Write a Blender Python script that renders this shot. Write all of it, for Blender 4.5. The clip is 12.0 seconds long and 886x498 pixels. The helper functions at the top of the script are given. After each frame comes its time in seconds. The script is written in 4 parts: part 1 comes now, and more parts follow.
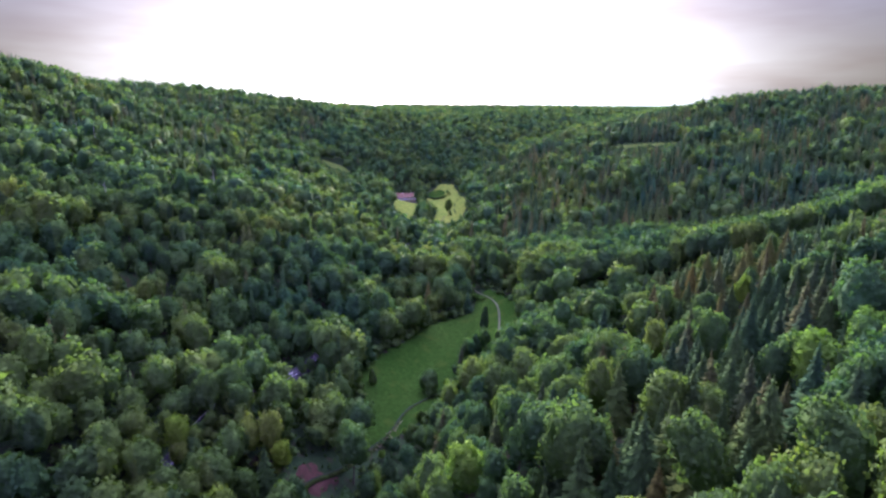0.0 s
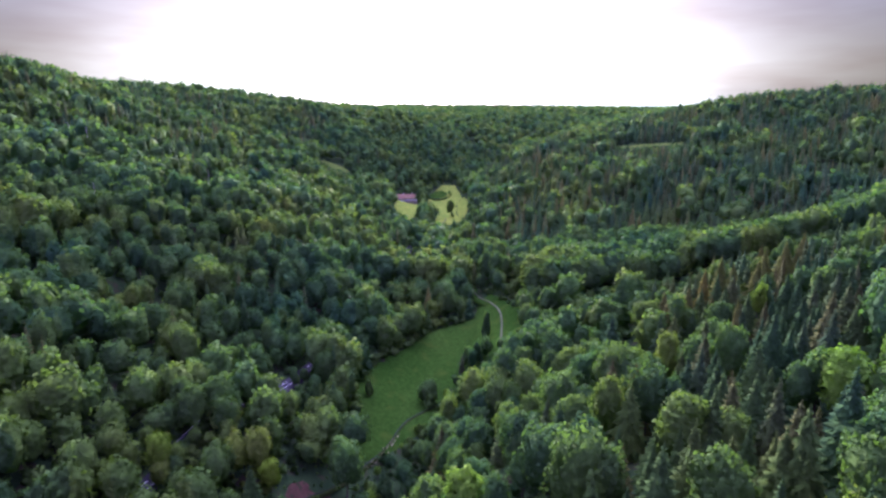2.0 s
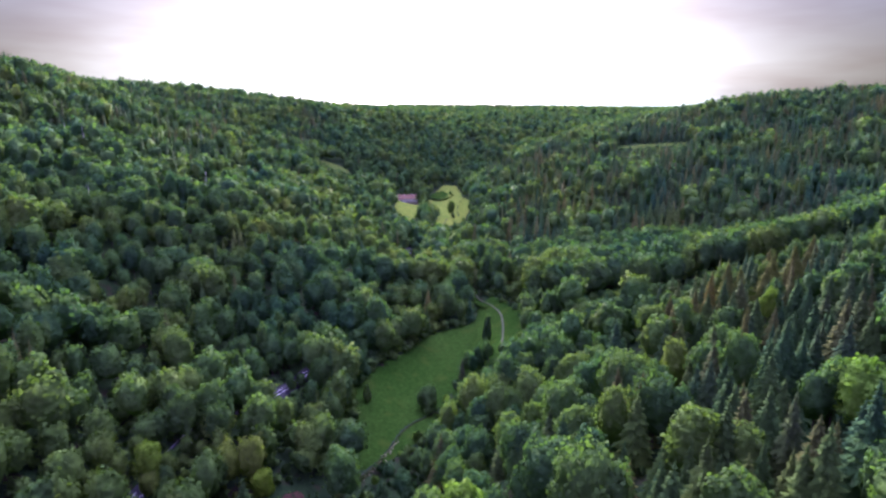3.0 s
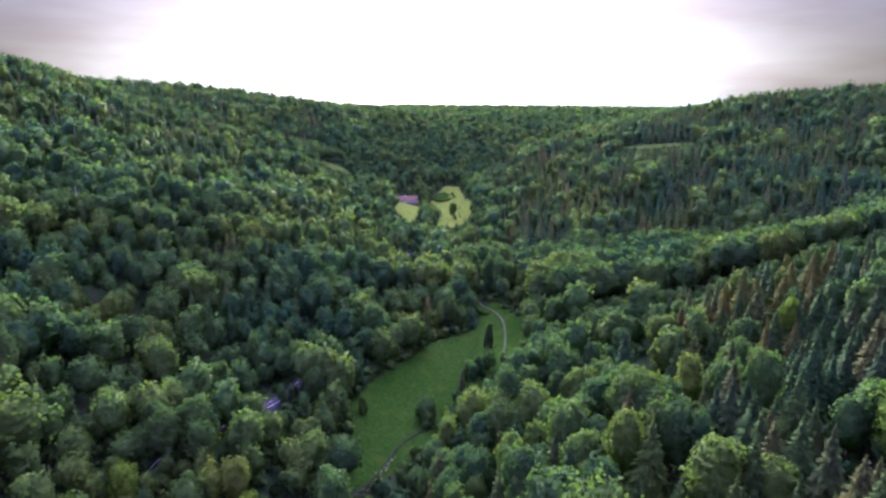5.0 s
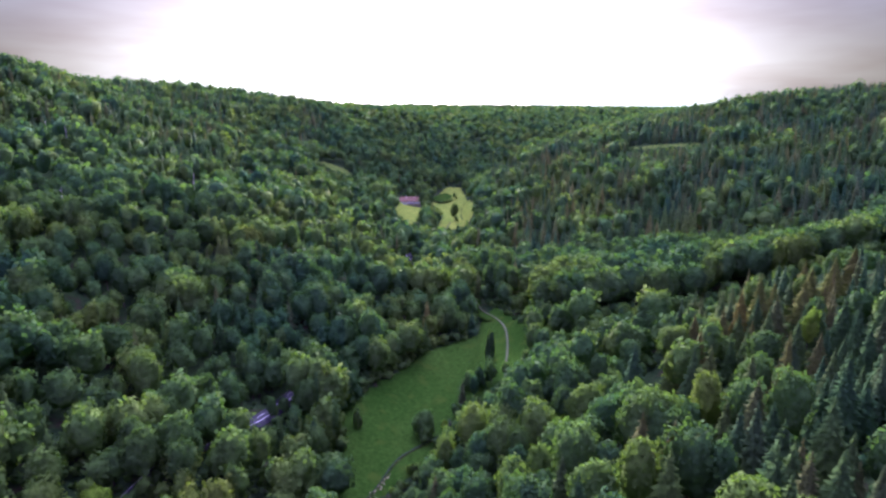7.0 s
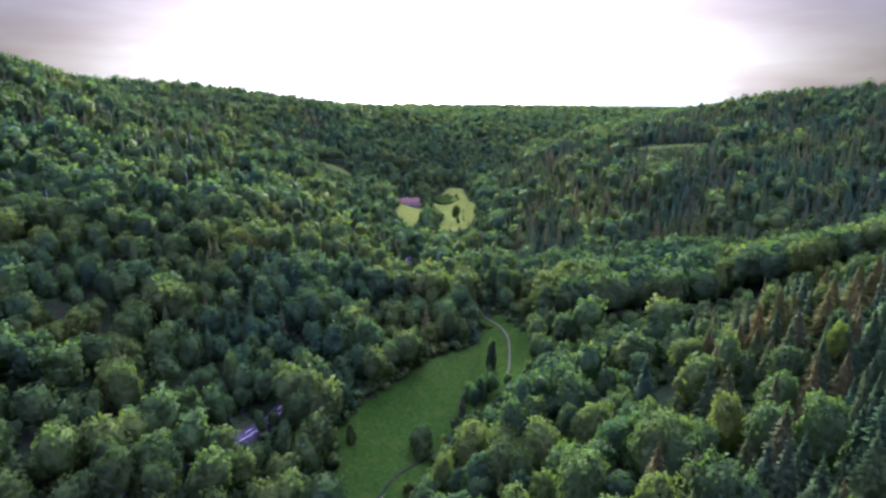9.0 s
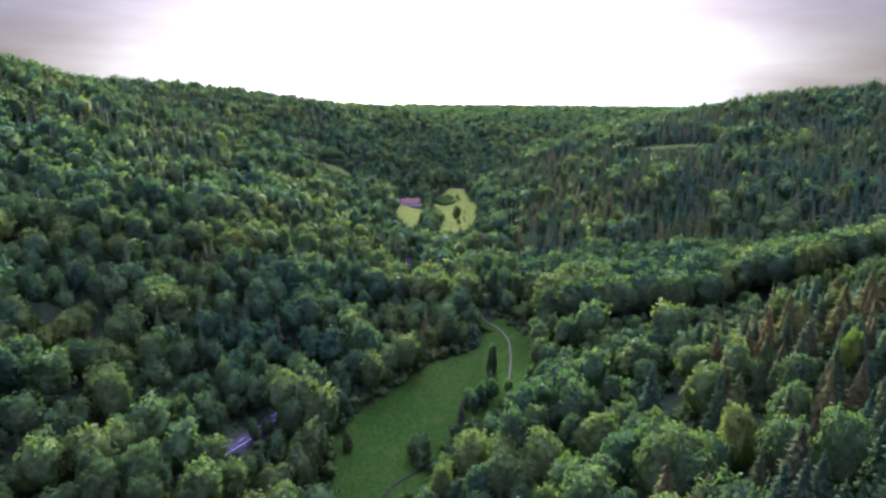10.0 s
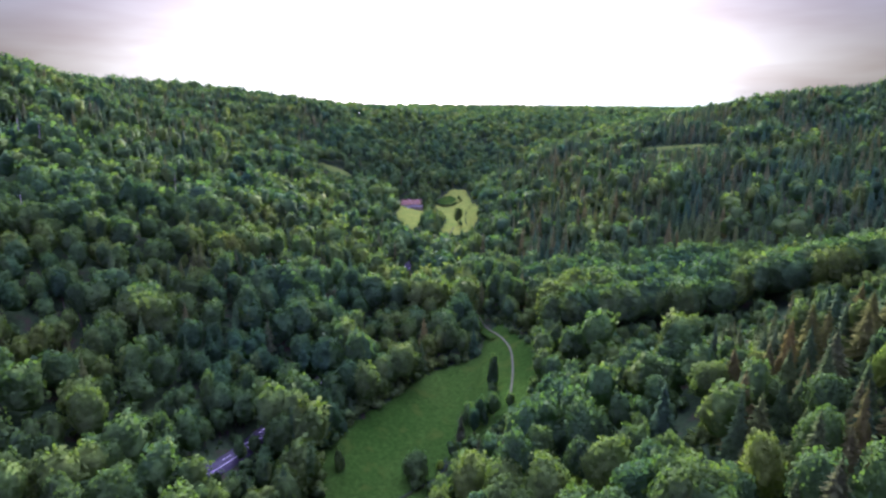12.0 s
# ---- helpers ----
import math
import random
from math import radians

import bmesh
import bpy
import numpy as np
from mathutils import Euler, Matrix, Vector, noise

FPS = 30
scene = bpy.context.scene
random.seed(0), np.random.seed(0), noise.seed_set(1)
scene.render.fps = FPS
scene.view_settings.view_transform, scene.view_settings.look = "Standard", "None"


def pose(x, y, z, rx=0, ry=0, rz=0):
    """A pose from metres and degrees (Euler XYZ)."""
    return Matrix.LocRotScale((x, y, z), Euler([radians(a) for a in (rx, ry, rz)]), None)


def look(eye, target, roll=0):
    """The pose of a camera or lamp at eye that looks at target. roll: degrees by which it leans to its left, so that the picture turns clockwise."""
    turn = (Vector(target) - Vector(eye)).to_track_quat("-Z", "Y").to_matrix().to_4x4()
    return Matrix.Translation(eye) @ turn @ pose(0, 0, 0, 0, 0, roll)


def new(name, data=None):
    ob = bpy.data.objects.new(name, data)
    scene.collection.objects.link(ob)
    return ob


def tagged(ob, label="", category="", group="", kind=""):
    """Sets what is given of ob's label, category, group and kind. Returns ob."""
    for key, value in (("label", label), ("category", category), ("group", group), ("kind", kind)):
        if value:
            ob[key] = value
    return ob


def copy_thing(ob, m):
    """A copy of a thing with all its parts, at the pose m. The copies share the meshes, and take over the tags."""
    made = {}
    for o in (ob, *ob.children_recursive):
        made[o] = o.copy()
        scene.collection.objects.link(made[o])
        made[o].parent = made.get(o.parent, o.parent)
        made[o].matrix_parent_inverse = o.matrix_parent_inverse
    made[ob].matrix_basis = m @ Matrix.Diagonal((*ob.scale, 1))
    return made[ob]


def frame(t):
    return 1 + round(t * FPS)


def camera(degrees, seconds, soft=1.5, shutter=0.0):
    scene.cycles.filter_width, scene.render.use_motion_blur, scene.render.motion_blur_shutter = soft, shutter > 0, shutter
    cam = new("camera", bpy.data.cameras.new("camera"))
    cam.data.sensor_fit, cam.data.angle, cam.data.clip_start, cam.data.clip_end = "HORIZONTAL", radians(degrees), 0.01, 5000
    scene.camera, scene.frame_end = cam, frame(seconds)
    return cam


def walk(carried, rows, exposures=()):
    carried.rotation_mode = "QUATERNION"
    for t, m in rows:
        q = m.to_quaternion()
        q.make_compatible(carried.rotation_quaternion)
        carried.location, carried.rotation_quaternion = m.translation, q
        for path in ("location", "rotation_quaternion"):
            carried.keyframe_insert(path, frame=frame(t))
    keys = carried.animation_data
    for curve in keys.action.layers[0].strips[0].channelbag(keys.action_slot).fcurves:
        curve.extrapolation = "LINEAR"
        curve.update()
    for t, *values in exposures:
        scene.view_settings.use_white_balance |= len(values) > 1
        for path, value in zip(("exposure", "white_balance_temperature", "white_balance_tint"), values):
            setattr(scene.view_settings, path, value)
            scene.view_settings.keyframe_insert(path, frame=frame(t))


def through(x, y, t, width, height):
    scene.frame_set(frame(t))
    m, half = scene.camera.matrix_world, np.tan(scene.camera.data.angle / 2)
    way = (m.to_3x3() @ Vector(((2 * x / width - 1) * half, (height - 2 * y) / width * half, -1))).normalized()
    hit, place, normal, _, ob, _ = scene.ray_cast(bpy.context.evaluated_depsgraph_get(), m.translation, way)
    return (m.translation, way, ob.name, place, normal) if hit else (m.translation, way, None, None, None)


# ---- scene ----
# The camera flies straight up the valley, sinking a little and turning slowly left.
cam = camera(72.0, 12.0, soft=2.6)
EYE, SPEED, TILT = 160.0, 7.5, -12.58
TIMES = [0.5 * i for i in range(25)]


def eye_at(t):
    s = SPEED * t * (1 + 0.0021 * t)
    return 0.114 * s, s, EYE - 0.0498 * s


walk(cam, [(t, pose(*eye_at(t), 90 + TILT + 0.0117 * t, 0, 0.143 * t)) for t in TIMES], [(0, 2.3, 5080, 48), (12, 2.3, 5080, 48)])

# ---- sky and sun: a low evening sun ahead, behind thin cloud ----
SUN_EL, SUN_AZ = radians(10.0), radians(-1.6)
SUN_DIR = Vector((math.sin(SUN_AZ) * math.cos(SUN_EL), math.cos(SUN_AZ) * math.cos(SUN_EL), math.sin(SUN_EL)))
rng = np.random.default_rng(7)
rnd = random.Random(11)


def link(nt, a, b):
    nt.links.new(a, b)


def node(nt, kind, **settings):
    n = nt.nodes.new(kind)
    for key, value in settings.items():
        n.inputs[key].default_value = value
    return n


def math_node(nt, op, a, b=None):
    n = nt.nodes.new("ShaderNodeMath")
    n.operation = op
    for slot, v in enumerate((a, b)):
        if isinstance(v, (int, float)):
            n.inputs[slot].default_value = v
        elif v is not None:
            link(nt, v, n.inputs[slot])
    return n.outputs[0]


def mix_color(nt, fac, a, b, blend="MIX"):
    n = nt.nodes.new("ShaderNodeMix")
    n.data_type, n.blend_type = "RGBA", blend
    for slot, v in ((0, fac), (6, a), (7, b)):
        if isinstance(v, (int, float)):
            n.inputs[slot].default_value = v
        elif isinstance(v, tuple):
            n.inputs[slot].default_value = (*v, 1) if len(v) == 3 else v
        else:
            link(nt, v, n.inputs[slot])
    return n.outputs[2]


def ramp(nt, fac, stops):
    n = nt.nodes.new("ShaderNodeValToRGB")
    while len(n.color_ramp.elements) < len(stops):
        n.color_ramp.elements.new(0.5)
    for e, (p, c) in zip(n.color_ramp.elements, stops):
        e.position, e.color = p, (*c, 1)
    link(nt, fac, n.inputs[0])
    return n.outputs[0]


def build_sky():
    world = bpy.data.worlds.new("evening_sky")
    scene.world = world
    world.use_nodes = True
    nt = world.node_tree
    nt.nodes.clear()
    sky = nt.nodes.new("ShaderNodeTexSky")
    sky.sky_type, sky.sun_disc = "NISHITA", False
    sky.sun_elevation, sky.sun_rotation = SUN_EL, SUN_AZ
    sky.air_density, sky.dust_density, sky.ozone_density = 1.0, 4.0, 1.0
    coord = nt.nodes.new("ShaderNodeTexCoord")
    dot = nt.nodes.new("ShaderNodeVectorMath")
    dot.operation = "DOT_PRODUCT"
    dot.inputs[1].default_value = Vector((SUN_DIR.x, SUN_DIR.y, 0.03)).normalized()
    # the lit cloud lies in a flat band: heights count more than widths
    flat = node(nt, "ShaderNodeMapping", Scale=(1.0, 1.0, 2.9))
    link(nt, coord.outputs["Generated"], flat.inputs[0])
    band = nt.nodes.new("ShaderNodeVectorMath")
    band.operation = "NORMALIZE"
    link(nt, flat.outputs[0], band.inputs[0])
    link(nt, band.outputs[0], dot.inputs[0])
    near = math_node(nt, "MAXIMUM", dot.outputs["Value"], 0.0)
    glow = math_node(nt, "POWER", near, 18.0)
    core = math_node(nt, "POWER", near, 160.0)
    # thin cloud, drawn out sideways
    stretch = node(nt, "ShaderNodeMapping", Scale=(1.0, 1.0, 3.5))
    link(nt, coord.outputs["Generated"], stretch.inputs[0])
    cloud = node(nt, "ShaderNodeTexNoise", Scale=2.6, Detail=5.0, Roughness=0.55)
    link(nt, stretch.outputs[0], cloud.inputs[0])
    veil = ramp(nt, cloud.outputs[0], [(0.35, (0.012, 0.0165, 0.0085)), (0.7, (0.028, 0.037, 0.021))])
    # an overcast sky brightens steadily towards the zenith
    axes = nt.nodes.new("ShaderNodeSeparateXYZ")
    link(nt, coord.outputs["Generated"], axes.inputs[0])
    high = math_node(nt, "POWER", math_node(nt, "MAXIMUM", axes.outputs["Z"], 0.0), 3.0)
    # and is brighter on the sun's side
    sunward = math_node(nt, "MAXIMUM", math_node(nt, "ADD", math_node(nt, "MULTIPLY", axes.outputs["Y"], 0.9), 0.3), 0.0)
    veil = mix_color(nt, 1.0, veil, mix_color(nt, math_node(nt, "MULTIPLY", high, sunward), (0.0, 0.0, 0.0), (4.1, 3.95, 4.9)), "ADD")
    # violet-blue fill added in the unseen sky opposite the sun, tinting shaded sides
    behind = math_node(nt, "POWER", math_node(nt, "MAXIMUM", math_node(nt, "MULTIPLY", axes.outputs["Y"], -1.0), 0.0), 0.7)
    veil = mix_color(nt, 1.0, veil, mix_color(nt, behind, (0.0, 0.0, 0.0), (0.36, 0.27, 0.72)), "ADD")
    # grey streaks of cloud across the lit part
    drawn = node(nt, "ShaderNodeMapping", Scale=(1.6, 1.6, 9.0), Location=(0.35, 0.1, 0.2))
    link(nt, coord.outputs["Generated"], drawn.inputs[0])
    streak = node(nt, "ShaderNodeTexNoise", Scale=1.7, Detail=4.0, Roughness=0.5)
    link(nt, drawn.outputs[0], streak.inputs[0])
    shade = ramp(nt, streak.outputs[0], [(0.36, (0.45, 0.44, 0.46)), (0.60, (1.0, 1.0, 1.0))])
    lit = mix_color(nt, 1.0, mix_color(nt, glow, veil, (1.0, 1.2, 0.84)), shade, "MULTIPLY")
    lit = mix_color(nt, core, lit, (4.0, 3.3, 2.4))
    bg_sky = node(nt, "ShaderNodeBackground", Strength=0.007)
    link(nt, sky.outputs[0], bg_sky.inputs[0])
    bg_veil = node(nt, "ShaderNodeBackground", Strength=1.0)
    link(nt, lit, bg_veil.inputs[0])
    both = nt.nodes.new("ShaderNodeAddShader")
    link(nt, bg_sky.outputs[0], both.inputs[0])
    link(nt, bg_veil.outputs[0], both.inputs[1])
    out = nt.nodes.new("ShaderNodeOutputWorld")
    link(nt, both.outputs[0], out.inputs[0])


build_sky()
sun = new("sun", bpy.data.lights.new("sun", "SUN"))
sun.data.energy, sun.data.angle, sun.data.color = 3.8, radians(4.0), (1.0, 0.88, 0.60)
sun.matrix_world = look(SUN_DIR * 1000, (0, 0, 0))


# ---- materials ----
def material(name):
    m = bpy.data.materials.new(name)
    m.use_nodes = True
    nt = m.node_tree
    nt.nodes.clear()
    out = nt.nodes.new("ShaderNodeOutputMaterial")
    return m, nt, out


def leaf_material(name, tints, per_object, through=0.33, grain=0.5, lump=0.45):
    """Foliage: a tint for each tree, a shade for each spray of leaves, grain, and light that passes through the leaves."""
    m, nt, out = material(name)
    geo = nt.nodes.new("ShaderNodeNewGeometry")
    place = geo.outputs["Position"]
    if per_object:
        pick = nt.nodes.new("ShaderNodeObjectInfo").outputs["Random"]
    else:
        cells = node(nt, "ShaderNodeTexVoronoi", Scale=0.07)
        cells.voronoi_dimensions = "2D"
        link(nt, place, cells.inputs["Vector"])
        channel = nt.nodes.new("ShaderNodeSeparateColor")
        link(nt, cells.outputs["Color"], channel.inputs[0])
        pick = channel.outputs[0]
    n = len(tints)
    tint = ramp(nt, pick, [(i / max(1, n - 1), c) for i, c in enumerate(tints)])
    spray = ramp(nt, geo.outputs["Random Per Island"], [(0.0, (0.86, 0.87, 0.88)), (1.0, (1.14, 1.13, 1.10))])
    tint = mix_color(nt, 1.0, tint, spray, "MULTIPLY")
    fine = node(nt, "ShaderNodeTexNoise", Scale=grain, Detail=3.0, Roughness=0.65)
    broad = node(nt, "ShaderNodeTexNoise", Scale=0.012, Detail=3.0)
    link(nt, place, fine.inputs[0])
    link(nt, place, broad.inputs[0])
    tint = mix_color(nt, 1.0, tint, ramp(nt, fine.outputs[0], [(0.3, (0.78, 0.78, 0.8)), (0.7, (1.22, 1.22, 1.16))]), "MULTIPLY")
    tint = mix_color(nt, 1.0, tint, ramp(nt, broad.outputs[0], [(0.35, (0.8, 0.92, 1.05)), (0.65, (1.2, 1.05, 0.8))]), "MULTIPLY")
    # relief of the boughs and leaf clusters
    bough = nt.nodes.new("ShaderNodeTexVoronoi")
    bough.feature = "SMOOTH_F1"
    bough.inputs["Scale"].default_value, bough.inputs["Smoothness"].default_value = lump, 0.35
    tuft = node(nt, "ShaderNodeTexNoise", Scale=grain * 3.0, Detail=3.0, Roughness=0.7)
    link(nt, place, bough.inputs["Vector"])
    link(nt, place, tuft.inputs[0])
    relief = node(nt, "ShaderNodeBump", Strength=0.8, Distance=1.6 * 0.45 / lump)
    link(nt, math_node(nt, "SUBTRACT", math_node(nt, "MULTIPLY", tuft.outputs[0], 0.45), bough.outputs["Distance"]), relief.inputs["Height"])
    skin = node(nt, "ShaderNodeBsdfPrincipled", Roughness=0.9)
    skin.inputs["Specular IOR Level"].default_value = 0.03
    link(nt, tint, skin.inputs["Base Color"])
    link(nt, relief.outputs[0], skin.inputs["Normal"])
    thin = nt.nodes.new("ShaderNodeBsdfTranslucent")
    link(nt, mix_color(nt, 1.0, tint, (1.3, 1.5, 0.55), "MULTIPLY"), thin.inputs[0])
    mix = node(nt, "ShaderNodeMixShader", Fac=through)
    link(nt, skin.outputs[0], mix.inputs[1])
    link(nt, thin.outputs[0], mix.inputs[2])
    link(nt, mix.outputs[0], out.inputs[0])
    return m


def ground_material(name, low, high, scale, rough=0.9, spots=None, bump=0.3, stretch=(1, 1, 1)):
    """Earthy surfaces: broad patches and fine grain, with relief."""
    m, nt, out = material(name)
    place = nt.nodes.new("ShaderNodeNewGeometry").outputs["Position"]
    mapped = node(nt, "ShaderNodeMapping", Scale=stretch)
    link(nt, place, mapped.inputs[0])
    broad = node(nt, "ShaderNodeTexNoise", Scale=scale, Detail=5.0, Roughness=0.6)
    fine = node(nt, "ShaderNodeTexNoise", Scale=scale * 14, Detail=4.0, Roughness=0.7)
    link(nt, mapped.outputs[0], broad.inputs[0])
    link(nt, place, fine.inputs[0])
    c = ramp(nt, broad.outputs[0], [(0.32, low), (0.68, high)])
    c = mix_color(nt, 1.0, c, ramp(nt, fine.outputs[0], [(0.3, (0.6, 0.62, 0.6)), (0.7, (1.35, 1.3, 1.25))]), "MULTIPLY")
    if spots:
        patch = node(nt, "ShaderNodeTexNoise", Scale=scale * 3.1, Detail=2.0)
        link(nt, place, patch.inputs[0])
        c = mix_color(nt, ramp(nt, patch.outputs[0], [(0.56, (0, 0, 0)), (0.68, (1, 1, 1))]), c, spots)
    skin = node(nt, "ShaderNodeBsdfPrincipled", Roughness=rough)
    skin.inputs["Specular IOR Level"].default_value = 0.0
    link(nt, c, skin.inputs["Base Color"])
    relief = node(nt, "ShaderNodeBump", Strength=bump, Distance=0.3)
    link(nt, fine.outputs[0], relief.inputs["Height"])
    link(nt, relief.outputs[0], skin.inputs["Normal"])
    link(nt, skin.outputs[0], out.inputs[0])
    return m


BROAD_TINTS = [(0.044, 0.086, 0.032), (0.058, 0.118, 0.037), (0.093, 0.153, 0.037), (0.047, 0.103, 0.040), (0.069, 0.132, 0.037), (0.110, 0.166, 0.037)]
DARK_TINTS = [(0.036, 0.079, 0.028), (0.055, 0.103, 0.031), (0.096, 0.106, 0.034), (0.036, 0.086, 0.037), (0.075, 0.125, 0.031)]
# sunlight on some tall spruces, painted into golden needle tints
LIT_SPRUCE_TINTS = [(0.130, 0.152, 0.045), (0.105, 0.140, 0.042), (0.142, 0.146, 0.046)]
# yellow-green of young leaves, with strong sunlight added into the tints
PALE_TINTS = [(0.123, 0.220, 0.026), (0.153, 0.248, 0.030), (0.108, 0.200, 0.028)]
M_BROAD = leaf_material("broadleaf_foliage", BROAD_TINTS, True, 0.36)
M_SPRUCE = leaf_material("spruce_needles", DARK_TINTS, True, 0.27, 0.8)
M_LIT_SPRUCE = leaf_material("lit_spruce_needles", LIT_SPRUCE_TINTS, True, 0.55, 0.8)
M_PALE = leaf_material("young_sunlit_foliage", PALE_TINTS, True, 0.3)
M_BROAD_FAR = leaf_material("broadleaf_canopy", BROAD_TINTS, False, 0.36, 0.5)
M_SPRUCE_FAR = leaf_material("spruce_canopy", DARK_TINTS, False, 0.27, 0.4)
M_BARK = ground_material("bark", (0.06, 0.045, 0.035), (0.13, 0.10, 0.08), 0.8, 0.9, None, 0.6, (1, 1, 0.15))
M_PALE_BARK = ground_material("bleached_bark", (0.44, 0.42, 0.34), (0.62, 0.60, 0.50), 0.9, 0.8, (0.12, 0.10, 0.09), 0.4, (1, 1, 0.3))
M_FLOOR = ground_material("forest_floor", (0.016, 0.034, 0.014), (0.036, 0.062, 0.022), 0.05, 0.95, (0.04, 0.036, 0.02), 0.8)
M_GRASS = ground_material("meadow_grass", (0.017, 0.046, 0.006), (0.028, 0.061, 0.009), 0.035, 0.9, (0.032, 0.058, 0.008), 0.5, (1, 0.35, 1))
M_HAY = ground_material("dry_meadow_grass", (0.118, 0.168, 0.026), (0.160, 0.200, 0.032), 0.03, 0.9, (0.10, 0.16, 0.024), 0.4)
M_GLADE = ground_material("pale_glade_grass", (0.075, 0.115, 0.022), (0.105, 0.145, 0.03), 0.05, 0.9, (0.06, 0.11, 0.02), 0.4)
M_GRAVEL = ground_material("pale_gravel", (0.065, 0.075, 0.041), (0.099, 0.112, 0.062), 0.25, 0.95, (0.099, 0.116, 0.056), 0.4)
M_ASPHALT = ground_material("asphalt", (0.045, 0.045, 0.052), (0.065, 0.065, 0.072), 0.12, 0.75, (0.04, 0.04, 0.045), 0.2)
M_PAINT = ground_material("road_paint", (0.62, 0.62, 0.62), (0.8, 0.8, 0.8), 0.6, 0.6, None, 0.1)
M_EARTH = ground_material("bare_earth", (0.014, 0.026, 0.006), (0.026, 0.034, 0.010), 0.15, 0.95, (0.04, 0.07, 0.014), 0.6)
M_LITTER = ground_material("reddish_leaf_litter", (0.046, 0.026, 0.019), (0.080, 0.044, 0.032), 0.2, 0.95, (0.022, 0.034, 0.014), 0.6)
M_STONE = ground_material("pale_stone", (0.19, 0.17, 0.10), (0.34, 0.30, 0.19), 0.9, 0.85, None, 0.5)
M_ROOF = ground_material("weathered_clay_tiles", (0.168, 0.107, 0.068), (0.232, 0.150, 0.096), 0.3, 0.8, (0.112, 0.082, 0.056), 0.4)
M_PLASTER = ground_material("white_lime_plaster", (0.66, 0.64, 0.60), (0.8, 0.78, 0.74), 0.3, 0.85, None, 0.1)
M_TIMBER = ground_material("dark_timber", (0.07, 0.045, 0.03), (0.13, 0.09, 0.06), 0.6, 0.8, None, 0.3, (4, 4, 0.3))


def glass_material():
    m, nt, out = material("window_glass")
    skin = node(nt, "ShaderNodeBsdfPrincipled", Roughness=0.06)
    skin.inputs["Base Color"].default_value = (0.03, 0.035, 0.04, 1)
    link(nt, skin.outputs[0], out.inputs[0])
    return m


def water_material():
    m, nt, out = material("stream_water")
    skin = node(nt, "ShaderNodeBsdfPrincipled", Roughness=0.6)
    skin.inputs["Specular IOR Level"].default_value = 0.08
    skin.inputs["Base Color"].default_value = (0.014, 0.022, 0.014, 1)
    ripple = node(nt, "ShaderNodeTexNoise", Scale=2.0, Detail=3.0)
    link(nt, nt.nodes.new("ShaderNodeNewGeometry").outputs["Position"], ripple.inputs[0])
    relief = node(nt, "ShaderNodeBump", Strength=0.3, Distance=0.1)
    link(nt, ripple.outputs[0], relief.inputs["Height"])
    link(nt, relief.outputs[0], skin.inputs["Normal"])
    link(nt, skin.outputs[0], out.inputs[0])
    return m


M_GLASS, M_WATER = glass_material(), water_material()


# ---- mesh helpers ----
def mesh_of(name, verts, faces, mat, smooth_faces=False, normals=None):
    """A mesh from vertex rows and triangle or quad rows of equal length; leaves may take the soft normals of their crown."""
    verts, faces = np.asarray(verts, np.float32), np.asarray(faces, np.int32)
    me = bpy.data.meshes.new(name)
    k = faces.shape[1]
    me.vertices.add(len(verts))
    me.vertices.foreach_set("co", verts.ravel())
    me.loops.add(faces.size)
    me.loops.foreach_set("vertex_index", faces.ravel())
    me.polygons.add(len(faces))
    me.polygons.foreach_set("loop_start", np.arange(0, faces.size, k, dtype=np.int32))
    me.polygons.foreach_set("use_smooth", np.full(len(faces), smooth_faces or normals is not None))
    if normals is not None:
        soft = me.attributes.new("custom_normal", "FLOAT_VECTOR", "POINT")
        soft.data.foreach_set("vector", np.asarray(normals, np.float32).ravel())
    me.materials.append(mat)
    me.update(calc_edges=True)
    return me


def mesh_from_bm(name, bm, mat):
    me = bpy.data.meshes.new(name)
    bm.to_mesh(me)
    bm.free()
    me.materials.append(mat)
    return me


def part(name, bm, mat, parent, label=""):
    """Links a bmesh as one mesh object under a thing or under a part."""
    ob = new(name, mesh_from_bm(name, bm, mat))
    ob.parent = parent
    return tagged(ob, label)


def part_mesh(name, me, parent, label=""):
    ob = new(name, me)
    ob.parent = parent
    return tagged(ob, label)


def box(bm, x0, x1, y0, y1, z0, z1, bevel=0.0):
    res = bmesh.ops.create_cube(bm, size=1.0)
    for v in res["verts"]:
        v.co = Vector(((x0 + x1) / 2 + v.co.x * (x1 - x0), (y0 + y1) / 2 + v.co.y * (y1 - y0), (z0 + z1) / 2 + v.co.z * (z1 - z0)))
    if bevel:
        edges = list({e for v in res["verts"] for e in v.link_edges})
        bmesh.ops.bevel(bm, geom=edges, offset=bevel, segments=1, affect="EDGES")
    return bm


def box_bm(*size, bevel=0.0):
    return box(bmesh.new(), *size, bevel=bevel)


def merged(chunks):
    """Joins chunks of (verts, triangles) or (verts, triangles, normals) into one."""
    out, n = [[] for _ in chunks[0]], 0
    for c in chunks:
        for slot, rows in enumerate(c):
            out[slot].append(np.asarray(rows) + (n if slot == 1 else 0))
        n += len(c[0])
    return tuple(np.concatenate(rows) for rows in out)


def ico(sub):
    bm = bmesh.new()
    bmesh.ops.create_icosphere(bm, subdivisions=sub, radius=1.0)
    v = np.array([x.co[:] for x in bm.verts])
    f = np.array([[w.index for w in t.verts] for t in bm.faces])
    bm.free()
    return v, f


ICO1, ICO2 = ico(1), ico(2)


